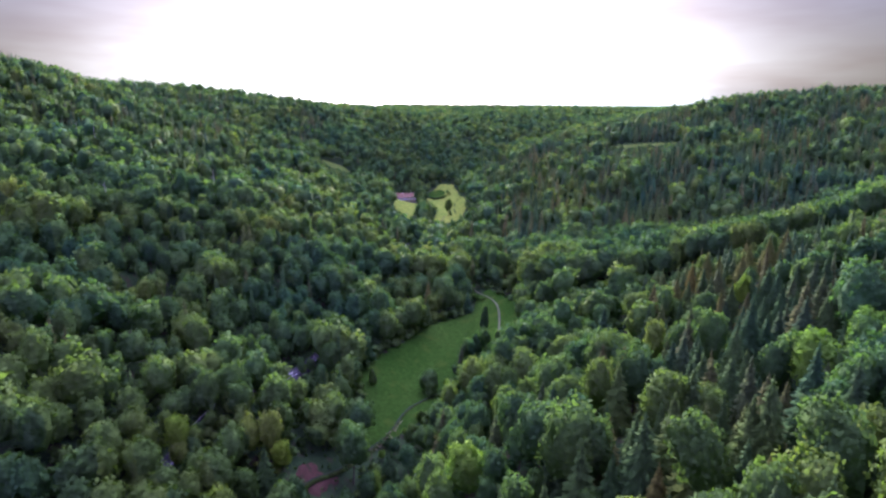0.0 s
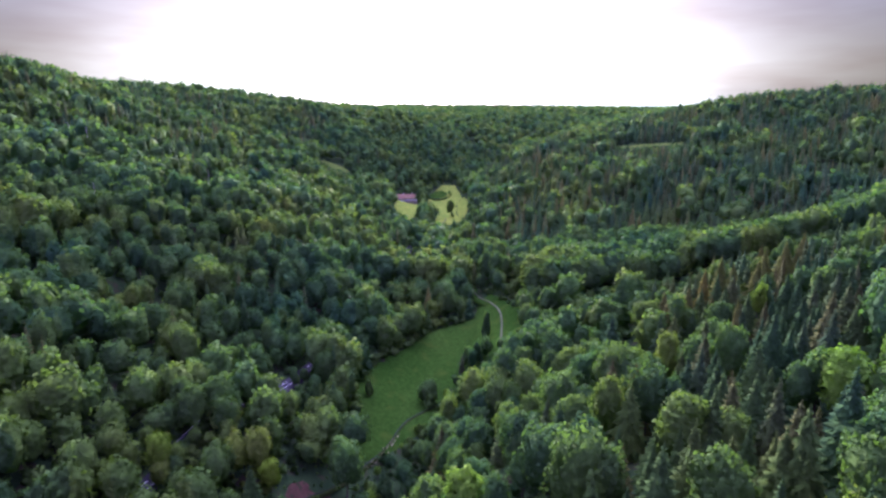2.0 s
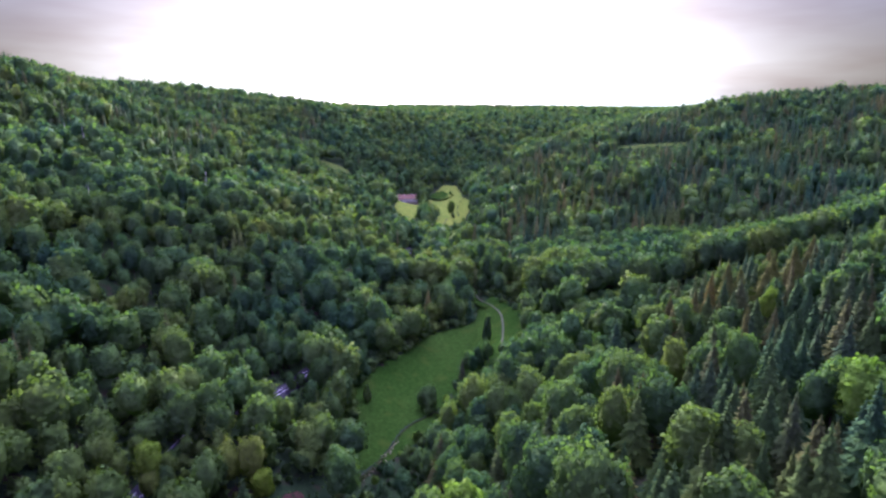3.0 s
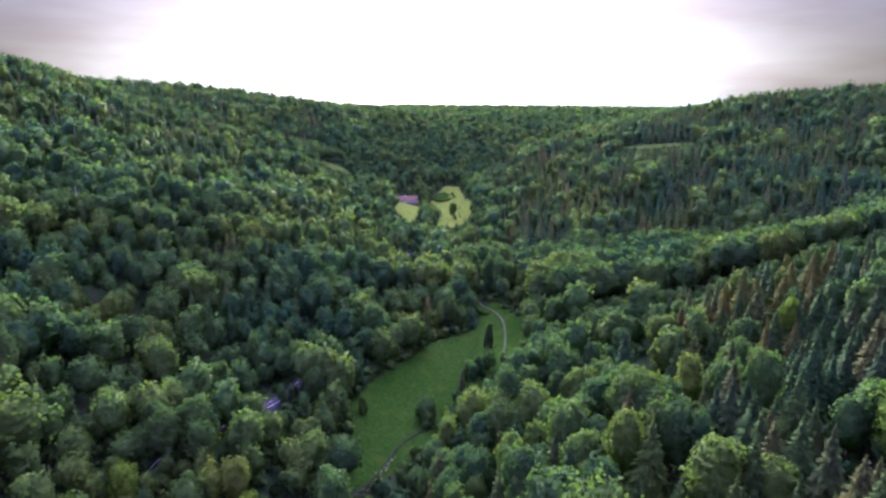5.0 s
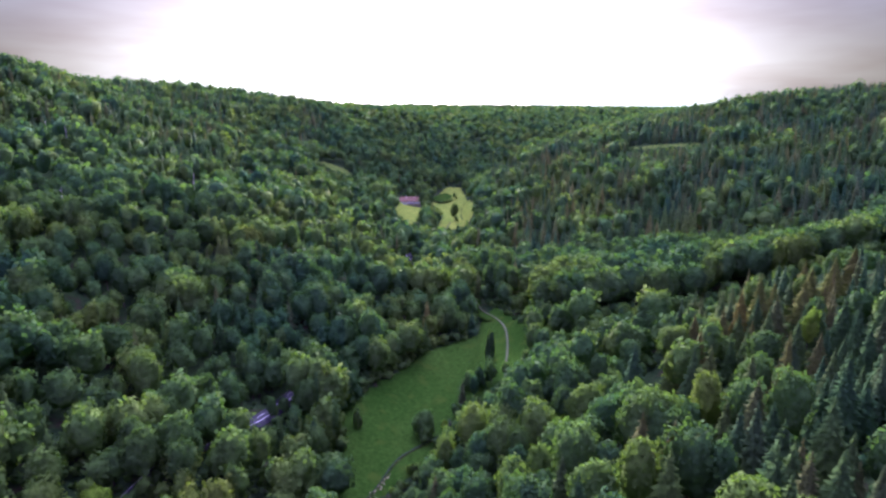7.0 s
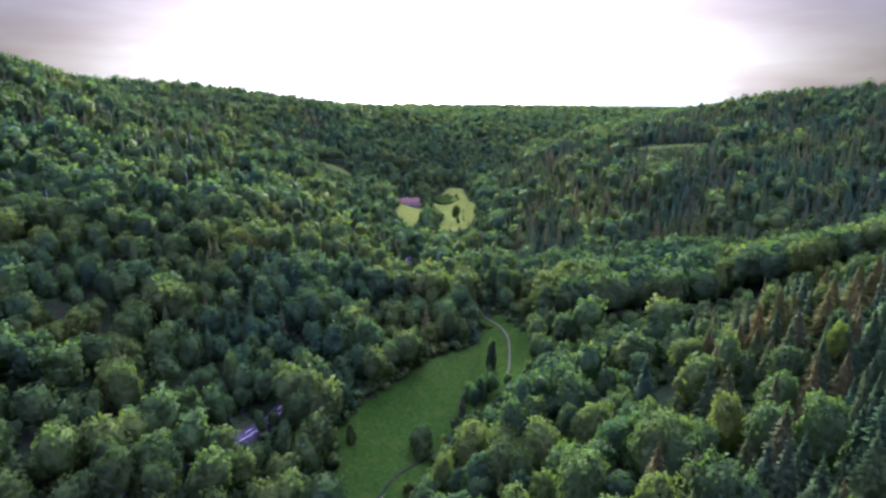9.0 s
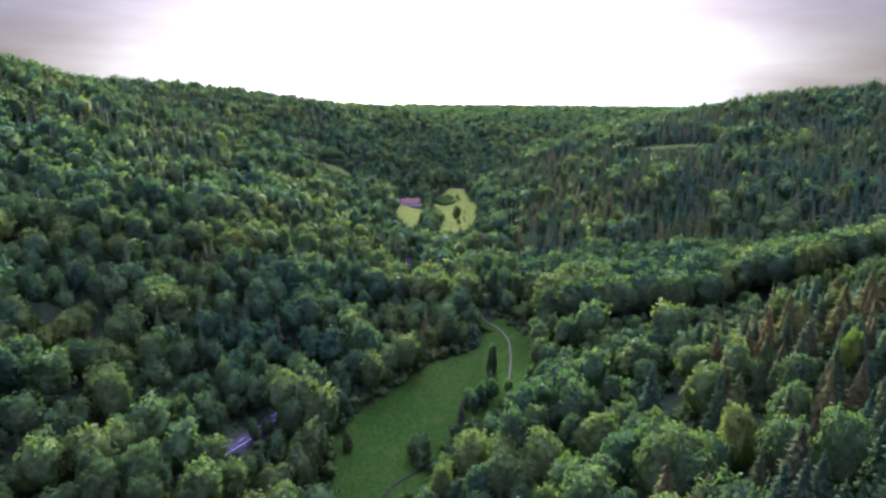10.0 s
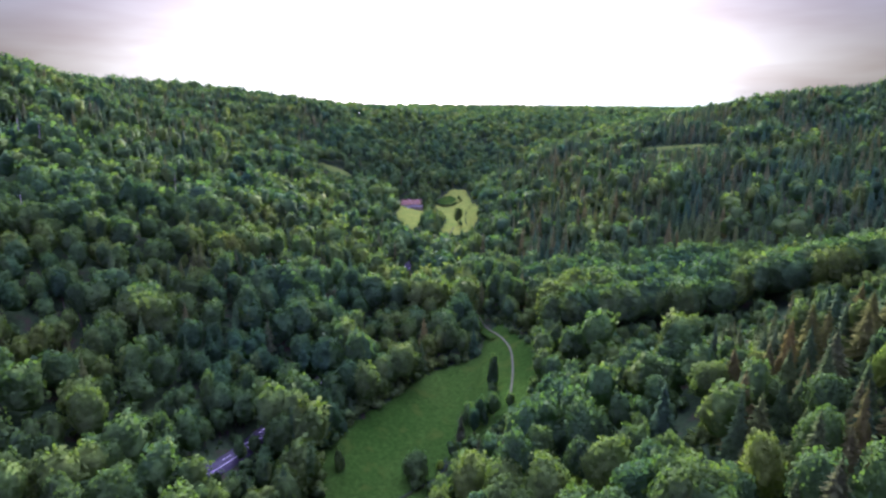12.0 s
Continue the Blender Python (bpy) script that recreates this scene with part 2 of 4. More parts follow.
def tube(points, radii, sides=6):
    """A tapered tube through points."""
    pts, n = np.asarray(points, float), len(points)
    ang = np.linspace(0, 2 * np.pi, sides, endpoint=False)
    vs = []
    for i in range(n):
        d = pts[min(i + 1, n - 1)] - pts[max(i - 1, 0)]
        d = d / (np.linalg.norm(d) + 1e-9)
        a = np.cross(d, (0.13, 0.97, 0.21))
        a = a / (np.linalg.norm(a) + 1e-9)
        b = np.cross(d, a)
        vs.append(pts[i] + radii[i] * (np.cos(ang)[:, None] * a + np.sin(ang)[:, None] * b))
    fs = []
    for i in range(n - 1):
        for k in range(sides):
            p, q = i * sides + k, i * sides + (k + 1) % sides
            fs += [(p, q, q + sides), (p, q + sides, p + sides)]
    return np.concatenate(vs), np.array(fs)


def unit(v):
    return v / (np.linalg.norm(v, axis=-1, keepdims=True) + 1e-9)


def leaf_clumps(r, centres, facing, soft, size, slim=0.75):
    """A bent, pointed leaf spray at each centre, facing roughly one way, with the soft normal of the crown there."""
    n = len(centres)
    nrm = unit(facing + r.normal(size=(n, 3)) * 0.5)
    a = unit(np.cross(nrm, r.normal(size=(n, 3))))
    b = np.cross(nrm, a)
    s = (size * r.uniform(0.65, 1.35, n))[:, None]
    w = s * slim
    vs = np.stack([centres - a * s, centres + b * w - nrm * s * 0.15, centres + a * s - nrm * s * 0.3, centres - b * w - nrm * s * 0.1], 1)
    base = 4 * np.arange(n)[:, None]
    fs = np.concatenate([base + (0, 2, 1), base + (0, 3, 2)])
    return vs.reshape(-1, 3), fs, np.repeat(unit(soft + nrm * 0.4), 4, 0)


def broad_crown(r, height, radius, lobes, cards, size, low=0.2):
    """A tall domed crown with full sides that swells into lobes, wrapped in leaf sprays."""
    mid, half = height * (1 + low) / 2, height * (1 - low) / 2
    k = np.arange(lobes) + 0.5
    up = 1 - 1.8 * k / lobes
    spin = k * 2.39996 + r.uniform(0, 6.3)
    flat = np.sqrt(np.clip(1 - up * up, 0, 1))
    knob = unit(np.stack([np.cos(spin) * flat, np.sin(spin) * flat, up], 1) + r.normal(size=(lobes, 3)) * 0.2)
    swell, spread = r.uniform(0.05, 1.0, lobes), 2.0 / lobes
    lean, oval = r.normal(size=2) * 0.14, r.uniform(0.84, 1.16)
    taper = r.uniform(0.0, 0.28)

    def skin(d):
        """Where the crown's skin lies in a direction, and which way it faces."""
        near = d @ knob.T
        rise = swell * np.exp((near - 1) / spread)
        best = rise.argmax(1)
        full = (np.hypot(d[:, 0], d[:, 1]) ** 2.7 + np.abs(d[:, 2]) ** 2.7) ** (-1 / 2.7)
        p = d * (full * (0.66 + 0.36 * rise.max(1)))[:, None]
        p[:, :2] *= (1 - 0.2 * np.clip(-p[:, 2:], 0, 1)) * (1 - taper * np.clip(p[:, 2:], 0, 1)) * (oval, 1 / oval)
        p[:, :2] += lean * p[:, 2:]
        return p * (radius, radius, half) + (0, 0, mid), unit(d * (1, 1, radius / half) + (d - knob[best]) * 1.2), best

    ball = ICO2 if cards > 90 else ICO1
    p, face, _ = skin(unit(ball[0]))
    p = (p - (0, 0, mid)) * r.uniform(0.70, 0.99, (len(p), 1)) + (0, 0, mid)
    chunks = [(p, ball[1], unit(face + r.normal(size=p.shape) * 0.3))]
    d = unit(r.normal(size=(cards * 2, 3)) + (0, 0, 0.4))
    d = d[d[:, 2] > -0.6][:cards]
    p, face, best = skin(d)
    p = (p - (0, 0, mid)) * r.uniform(0.86, 1.07, (len(p), 1)) + (0, 0, mid)
    chunks.append(leaf_clumps(r, p, face, face, size))
    return merged(chunks)


def spruce_crown(r, height, radius, whorls, arms, low=0.06, near=True):
    """Whorls of slim drooping boughs that shorten towards a pointed top."""
    chunks = []
    lift = np.array((0, 0, 1.0))
    for i in range(whorls):
        u = min(max((i + r.uniform(-0.4, 0.4)) / (whorls - 1), 0.0), 1.0)
        z = height * (low + (0.985 - low) * u)
        reach = radius * ((1 - u) ** 0.92 * 0.96 + 0.04)
        n = max(4, round(arms * (1 - 0.5 * u)))
        ang = r.uniform(0, 6.3) + np.arange(n) * 2 * np.pi / n + r.normal(size=n) * 0.25
        length = reach * r.uniform(0.6, 1.2, n)
        out = np.stack([np.cos(ang), np.sin(ang), np.zeros(n)], 1)
        side = np.stack([-np.sin(ang), np.cos(ang), np.zeros(n)], 1)
        root = np.zeros((n, 3)) + lift * (z + r.normal(size=n) * height * 0.35 / whorls)[:, None]
        drop = lift * (length * r.uniform(0.25, 0.65, n))[:, None]
        wide = (length * (2.4 / arms) + height * 0.004)[:, None]
        mid = root + out * (length * 0.55)[:, None] - drop * 0.4
        tip = root + out * length[:, None] - drop
        hang = lift * (length * 0.2)[:, None]
        rows = [root, mid + side * wide - hang, tip, mid - side * wide - hang, mid + lift * height * 0.004]
        soft = unit(out * 0.7 + lift * 0.8 + r.normal(size=(n, 3)) * 0.3)
        tris = [(1, 0, 4), (2, 1, 4), (3, 2, 4), (0, 3, 4)]
        if not near:
            rows, tris = rows[:4], [(0, 2, 1), (0, 3, 2)]
        b = len(rows) * np.arange(n)[:, None]
        nrm = np.stack([unit(soft + side * s) for s in (0, 0.4, 0, -0.4, 0)][:len(rows)], 1)
        chunks.append((np.stack(rows, 1).reshape(-1, 3), np.concatenate([b + t for t in tris]), nrm.reshape(-1, 3)))
    w = height * 0.006
    top = np.array([(w, 0, height * 0.94), (-w, w, height * 0.94), (-w, -w, height * 0.94), (0, 0, height * 1.03)])
    chunks.append((top, np.array([(0, 1, 3), (1, 2, 3), (2, 0, 3)]), unit(top * (1, 1, 0) + (0, 0, w))))
    v, f = tube([(0, 0, height * low), (0, 0, height * 0.92)], [radius * 0.58, radius * 0.03], 7 if near else 4)
    chunks.append((v, f, unit(v * (1, 1, 0) + (0, 0, radius * (0.3 if near else 0.1)))))
    return merged(chunks)


def trunk_mesh(name, r, height, foot, mat, limbs=5):
    bend = r.normal(size=2) * height * 0.012
    path = [(0, 0, -0.8), (0, 0, 0.3), (bend[0], bend[1], height * 0.4), (bend[0] * 1.6, bend[1] * 0.6, height * 0.75)]
    chunks = [tube(path, [foot * 1.35, foot, foot * 0.72, foot * 0.3], 7)]
    for _ in range(limbs):
        z, a = height * r.uniform(0.35, 0.65), r.uniform(0, 6.3)
        s = np.array((bend[0], bend[1], z))
        e = s + np.array((math.cos(a), math.sin(a), r.uniform(0.5, 1.0))) * height * 0.16
        chunks.append(tube([s, (s + e) / 2 + (0, 0, -0.2), e], [foot * 0.4, foot * 0.28, foot * 0.1], 5))
    v, f = merged(chunks)
    return mesh_of(name, v, f, mat, True)


# ---- the land ----
def smooth(u):
    u = np.clip(u, 0, 1)
    return u * u * (3 - 2 * u)


def soft_interp(v, xs, ys):
    """Piecewise line through a few stations, rounded at the stations."""
    return sum(np.interp(v + k, xs, ys) for k in (-60, -30, 0, 30, 60)) / 5


# The valley: stations along y of its axis and of its floor, and knolls and dells (x, y, height, radius).
AXIS = ((-200, 100, 270, 480, 700, 900, 1050, 1300, 1600, 2200, 5200), (-60, -40, -18, 22, 16, 2, 40, 150, 330, 800, 3500))
FLOOR = ((-300, 100, 284, 480, 700, 950, 1300, 2000, 3000, 5200), (-40, -16, 0, 18, 22, 30, 58, 110, 150, 160))
KNOLLS = ((120, 190, -33.4, 90), (-290, 470, -5.5, 130), (-150, 700, -6.7, 105), (-165, 335, -12, 55), (150, 415, -18, 65),
          (-82, 250, 14, 38), (-60, 940, -17, 60), (230, 680, 14, 85), (-33, 560, -10, 40),
          (-600, 760, 48, 190), (640, 1080, 26, 230), (-480, 1230, 25, 240), (-170, 1500, 12, 230), (600, 1700, 10, 300), (-45, 690, -8, 50), (262, 478, -24, 72), (330, 590, -8, 90))


def land(x, y):
    """Height of the ground: a wooded plateau cut by a valley whose right side rises more gently."""
    x, y = np.asarray(x, float), np.asarray(y, float)
    floor = soft_interp(y, *FLOOR)
    s = x - soft_interp(y, *AXIS)
    wide_l = 354.7 + 22.1 * smooth((y - 200) / 800)
    wide_r = np.interp(y, (200, 500, 1000), (129.8, 626.8, 261.7))
    left = 1 - np.exp(-np.clip((-s - 10) / wide_l, 0, None) ** 1.34)
    right = 1 - np.exp(-np.clip((s - 10) / wide_r, 0, None) ** 0.8)
    h = floor + (201.2 - 40 * smooth((y - 950) / 700) - floor) * left + (177.7 - floor) * right
    for kx, ky, rise, r in KNOLLS:
        h = h + rise * np.exp(-((x - kx) ** 2 + (y - ky) ** 2) / r ** 2)
    return h + 2.0 * np.sin(x / 47 + 1.3) * np.sin(y / 61) * smooth(np.abs(s) / 120)


def stations(*spans):
    out = []
    for a, b, n in spans:
        out += list(np.linspace(a, b, n, endpoint=False))
    return np.array(out + [spans[-1][1]])


def build_ground():
    xs = stations((-5000, -1500, 12), (-1500, -450, 42), (-450, 450, 140), (450, 1500, 42), (1500, 5000, 12))
    ys = stations((-3000, -200, 14), (-200, 80, 14), (80, 1100, 160), (1100, 2200, 55), (2200, 5000, 28))
    gx, gy = np.meshgrid(xs, ys)
    gz = land(gx, gy)
    v = np.stack([gx, gy, gz], -1).reshape(-1, 3)
    nx = len(xs)
    i, j = np.meshgrid(np.arange(nx - 1), np.arange(len(ys) - 1))
    a = (j * nx + i).ravel()
    f = np.stack([a, a + 1, a + nx + 1, a + nx], 1)
    tagged(new("ground", mesh_of("ground", v, f, M_FLOOR, True)), "dark green and brown forest floor of a broad valley", "ground", "", "structure")


build_ground()

MEADOW = [(-46, 298), (-51, 330), (-41, 352), (-26, 378), (-8, 414), (18, 432), (26, 462), (34, 471), (45, 442), (53, 420), (50, 388),
          (46, 358), (34, 336), (18, 330), (4, 334), (0, 318), (-6, 302), (-16, 290), (-28, 272), (-40, 270)]
YARD = [(-66, 787), (-68, 845), (-78, 915), (-64, 926), (-40, 926), (-34, 870), (-35, 793), (-40, 752), (-53, 757)]
PASTURE = [(3, 757), (27, 787), (35, 825), (31, 900), (26, 990), (18, 1046), (-6, 1034), (-20, 985), (-32, 945), (-14, 880), (-8, 840), (-14, 775)]
# flat grass oval standing in for a bushy mound
BUSHY_OVAL = [(-27, 976), (-20, 991), (-10, 1002), (-1, 1003), (5, 995), (4, 982), (1, 969), (-13, 959), (-21, 963)]
GLADE_WEST = [(-192, 930), (-186, 955), (-150, 957), (-138, 935), (-160, 925)]
GLADE_EAST = [(244, 915), (248, 930), (330, 868), (326, 852), (272, 876)]
LANE = [(33.5, 358), (36, 372), (38.5, 397), (39, 423), (35, 448), (29, 470), (22, 510), (24, 560), (17, 617), (6, 680), (-2, 750), (2, 800)]
ROAD = [(-120, 190), (-104, 238), (-89.5, 285), (-82, 309), (-75.5, 330), (-62, 376), (-48, 430), (-32, 500), (-31, 570), (-36, 620)]
CLEARING = [(-62, 229), (-63, 236), (-57, 242), (-51, 239), (-46, 243), (-44, 236), (-49, 232), (-50, 226), (-57, 225)]
BROOK = [(-70, 205), (-57, 229), (-46, 243), (-35, 264), (-26, 285), (-19, 304), (-8, 316), (6, 328)]


def spline(points, step):
    """Even stations along a rounded line."""
    p = np.asarray(points, float)
    p = np.concatenate([[2 * p[0] - p[1]], p, [2 * p[-1] - p[-2]]])
    out = []
    for i in range(1, len(p) - 2):
        n = max(2, int(np.linalg.norm(p[i + 1] - p[i]) / step))
        t = np.linspace(0, 1, n, endpoint=False)[:, None]
        a, b, c, d = p[i - 1], p[i], p[i + 1], p[i + 2]
        out.append(0.5 * (2 * b + (c - a) * t + (2 * a - 5 * b + 4 * c - d) * t ** 2 + (3 * b - a - 3 * c + d) * t ** 3))
    out.append(p[-2][None])
    return np.concatenate(out)


def inside(poly, x, y):
    x, y = np.asarray(x, float), np.asarray(y, float)
    hit = np.zeros(x.shape, bool)
    for (x0, y0), (x1, y1) in zip(poly, poly[1:] + poly[:1]):
        cross = ((y0 > y) != (y1 > y)) & (x < (x1 - x0) * (y - y0) / (y1 - y0 + 1e-12) + x0)
        hit ^= cross
    return hit


def off_line(points, x, y):
    """Distance from a line of stations in plan."""
    q = spline(points, 6.0)
    best = np.full(np.shape(x), 1e9)
    for k in q:
        best = np.minimum(best, (x - k[0]) ** 2 + (y - k[1]) ** 2)
    return np.sqrt(best)


def field(name, poly, mat, label, rise=0.35, cell=2.6):
    """A field draped on the land in small uneven cells, whose rim dips into the soil."""
    p = np.asarray(poly, float)
    xs = np.arange(p[:, 0].min() - cell, p[:, 0].max() + cell, cell)
    ys = np.arange(p[:, 1].min() - cell, p[:, 1].max() + cell, cell)
    gx, gy = np.meshgrid(xs, ys)
    r = np.random.default_rng(len(poly))
    gx = gx + r.uniform(-0.3, 0.3, gx.shape) * cell
    gy = gy + r.uniform(-0.3, 0.3, gy.shape) * cell
    keep = inside(poly, (gx[:-1, :-1] + gx[1:, 1:]) / 2, (gy[:-1, :-1] + gy[1:, 1:]) / 2)
    full = np.zeros(gx.shape, int)
    for dj, di in ((0, 0), (0, 1), (1, 0), (1, 1)):
        full[dj:dj + keep.shape[0], di:di + keep.shape[1]] += keep
    gz = land(gx, gy) + np.where(full == 4, rise, -0.5)
    nx = gx.shape[1]
    j, i = np.nonzero(keep)
    a = j * nx + i
    f = np.stack([a, a + 1, a + nx + 1, a + nx], 1)
    used, f = np.unique(f, return_inverse=True)
    v = np.stack([gx, gy, gz], -1).reshape(-1, 3)[used]
    return tagged(new(name, mesh_of(name, v, f.reshape(-1, 4), mat, True)), label, "meadow", "", "structure")


def ribbon(points, width, rise, step=3.0, skirt=0.5, shift=0.0, span=None):
    """A strip along a line, draped on the land, level across, with turned-down edges."""
    q = spline(points, step)
    if span:
        d = np.concatenate([[0], np.cumsum(np.linalg.norm(np.diff(q, axis=0), axis=1))])
        s = np.linspace(span[0], span[1], max(2, int((span[1] - span[0]) / step) + 1))
        q = np.column_stack([np.interp(s, d, q[:, 0]), np.interp(s, d, q[:, 1])])
    t = unit(np.gradient(q, axis=0))
    nrm = np.stack([t[:, 1], -t[:, 0]], 1)
    z = land(q[:, 0], q[:, 1]) + rise
    rows = []
    for off, dz in ((-width / 2 - skirt * 0.4, -skirt), (-width / 2, 0), (0, 0.03 if width > 1 else 0), (width / 2, 0), (width / 2 + skirt * 0.4, -skirt)):
        e = q + nrm * (off + shift)
        rows.append(np.column_stack([e, z + dz]))
    n = len(q)
    k = np.arange(n - 1)
    fs = [np.stack([i * n + k, i * n + k + 1, (i + 1) * n + k + 1, (i + 1) * n + k], 1) for i in range(4)]
    return np.concatenate(rows), np.concatenate(fs)


def build_fields():
    cx, cy = np.mean(MEADOW, 0)
    field("meadow", [(cx + (a - cx) * 1.065, cy + (b - cy) * 1.03) for a, b in MEADOW], M_GRASS, "green mown valley meadow with an uneven wooded edge", 1.2)
    field("meadow", YARD, M_HAY, "sunlit yellow-green grass yard in front of the farmhouse", 0.9)
    field("meadow", PASTURE, M_HAY, "sunlit yellow-green pasture with single trees", 0.9)
    field("meadow", BUSHY_OVAL, M_GRASS, "darker green oval of flat grass in place of a bushy mound inside the pasture", 1.3)
    field("meadow", GLADE_WEST, M_GLADE, "small pale green glade on the wooded slope", 0.6)
    field("meadow", GLADE_EAST, M_GLADE, "narrow pale green clearing on the wooded slope", 0.6)
    field("meadow", CLEARING, M_LITTER, "bare reddish-brown clearing among the trees", 0.5, 1.8)
    v, f = ribbon(LANE[4:], 11.0, 0.5, 6.0, 1.2)
    tagged(new("meadow", mesh_of("meadow", v, f, M_GRASS, True)), "narrow grass strip along the valley floor between trees", "meadow", "", "structure")
    v, f = ribbon(LANE, 1.05, 1.45, 3.0, 0.3)
    tagged(new("path", mesh_of("path", v, f, M_GRAVEL, True)), "pale gravel farm track curving through the meadow", "path", "", "structure")


def build_road():
    v, f = ribbon(ROAD, 7.0, 0.9, 4.0, 2.5)
    road = tagged(new("road", mesh_of("road", v, f, M_ASPHALT, True)), "grey asphalt country road with white lines among trees", "road", "", "structure")
    for side in (-3.1, 3.1):
        v, f = ribbon(ROAD, 0.22, 0.96, 4.0, 0.02, side)
        part_mesh("edge_line", mesh_of("edge_line", v, f, M_PAINT, True), road, "solid white edge line")
    for s in np.arange(2.0, 430.0, 12.0):
        v, f = ribbon(ROAD, 0.2, 0.965, 2.0, 0.02, 0.0, (s, s + 4.5))
        part_mesh("centre_dash", mesh_of("centre_dash", v, f, M_PAINT, True), road)


def build_brook():
    v, f = ribbon(BROOK, 1.8, 1.25, 3.0, 1.2)
    bank = tagged(new("stream", mesh_of("stream", v, f, M_EARTH, True)), "small stony brook with bare earth banks in the meadow", "stream", "", "structure")
    v, f = ribbon(BROOK, 0.6, 1.35, 3.0, 0.1, -0.6)
    part_mesh("water", mesh_of("water", v, f, M_WATER, True), bank, "dark shallow water")
    r = np.random.default_rng(5)
    shapes = []
    for _ in range(4):
        sv = ICO1[0] * r.uniform(0.75, 1.2, (len(ICO1[0]), 1)) * (1.2, 0.9, 0.55)
        shapes.append(mesh_of("stone", sv, ICO1[1], M_STONE))
    q = spline(BROOK, 0.7)
    for i, c in enumerate(q):
        if not 262 < c[1] < 294 or r.random() < 0.1:
            continue
        x, y = c + r.normal(size=2) * 0.8 + (0.9, -0.3)
        ob = part_mesh("stone", shapes[i % 4], bank)
        s = r.uniform(0.22, 0.5)
        ob.matrix_local = pose(x, y, float(land(x, y)) + 1.3, 0, 0, r.uniform(0, 360)) @ Matrix.Scale(s, 4)


build_fields()
build_road()
build_brook()


# ---- farmhouse in the far yard ----
def roof_bm(x0, x1, y0, y1, eave, ridge, hip, thick=0.35):
    bm = bmesh.new()
    ym = (y0 + y1) / 2
    rows = []
    for dz in (0, -thick):
        pts = [(x0, y0, eave), (x1, y0, eave), (x1, y1, eave), (x0, y1, eave), (x0 + hip, ym, ridge), (x1 - hip, ym, ridge)]
        rows.append([bm.verts.new((a, b, c + dz)) for a, b, c in pts])
    for r, flip in ((rows[0], False), (rows[1], True)):
        for idx in ((0, 1, 5, 4), (2, 3, 4, 5), (1, 2, 5), (3, 0, 4)):
            vs = [r[i] for i in idx]
            bm.faces.new(vs[::-1] if flip else vs)
    for i in range(4):
        j = (i + 1) % 4
        bm.faces.new((rows[0][i], rows[1][i], rows[1][j], rows[0][j]))
    return bm


def add_window(house, x, y, z, w=1.1, h=1.3):
    """A window set in the wall that faces the yard."""
    win = part("window", box_bm(x - w / 2 - 0.1, x + w / 2 + 0.1, y - 0.05, y + 0.1, z - 0.1, z + h + 0.1), M_TIMBER, house, "dark timber window")
    part("pane", box_bm(x - w / 2, x - 0.04, y - 0.09, y - 0.04, z, z + h), M_GLASS, win)
    part("pane", box_bm(x + 0.04, x + w / 2, y - 0.09, y - 0.04, z, z + h), M_GLASS, win)
    part("window_sill", box_bm(x - w / 2 - 0.15, x + w / 2 + 0.15, y - 0.25, y, z - 0.2, z - 0.11), M_PLASTER, win)


def build_house():
    base = (-58.0, 934.0)
    z0 = float(land(base[0], base[1])) - 0.2
    house = tagged(new("farmhouse"), "long white farmhouse with a faded red-brown tiled roof", "house")
    house.matrix_world = pose(base[0], base[1], z0 + 2.2, 0, 0, 4)
    part("plinth", box_bm(-15.2, 15.2, -5.7, 5.7, -6.0, 0.25, bevel=0.06), M_STONE, house, "grey stone plinth")
    part("wall", box_bm(-15, 15, -5.5, 5.5, 0.25, 4.6), M_PLASTER, house, "white plastered wall")
    roof = part("roof", roof_bm(-16.2, 16.2, -7.0, 7.0, 4.35, 10.2, 2.6), M_ROOF, house, "faded red-brown clay tile roof")
    part("chimney", box_bm(-4.6, -3.7, -0.6, 0.4, 9.2, 11.4, bevel=0.05), M_PLASTER, roof)
    part("chimney", box_bm(7.6, 8.4, 0.2, 1.0, 9.0, 11.0, bevel=0.05), M_PLASTER, roof)
    wing = part("wing", box_bm(-10.5, -4.0, -9.0, -5.4, -3.0, 4.2), M_PLASTER, house, "white gabled front wing")
    part("wing_roof", roof_bm(-11.2, -3.3, -9.8, -4.0, 4.0, 6.6, 1.2, 0.25), M_ROOF, wing)
    part("door", box_bm(0.4, 1.6, -5.62, -5.5, 0.25, 2.35, bevel=0.02), M_TIMBER, house, "dark timber door")
    for x in (-13.2, -2.2, 3.8, 6.8, 9.8, 12.8):
        add_window(house, x, -5.5, 1.4)
    for x in (-8.9, -5.8):
        add_window(house, x, -9.0, 1.4)
    shed = tagged(new("barn"), "low timber barn with a red-brown roof beside the farmhouse", "barn")
    bx, by = -34.0, 950.0
    shed.matrix_world = pose(bx, by, float(land(bx, by)) + 0.4, 0, 0, -10)
    part("wall", box_bm(-5, 5, -4, 4, -3, 3.4), M_TIMBER, shed)
    part("roof", roof_bm(-5.8, 5.8, -5, 5, 3.2, 6.6, 0.3, 0.3), M_ROOF, shed)
    part("door", box_bm(-1.8, 1.8, -4.12, -4.0, 0.0, 2.9, bevel=0.02), M_PLASTER, shed)


build_house()


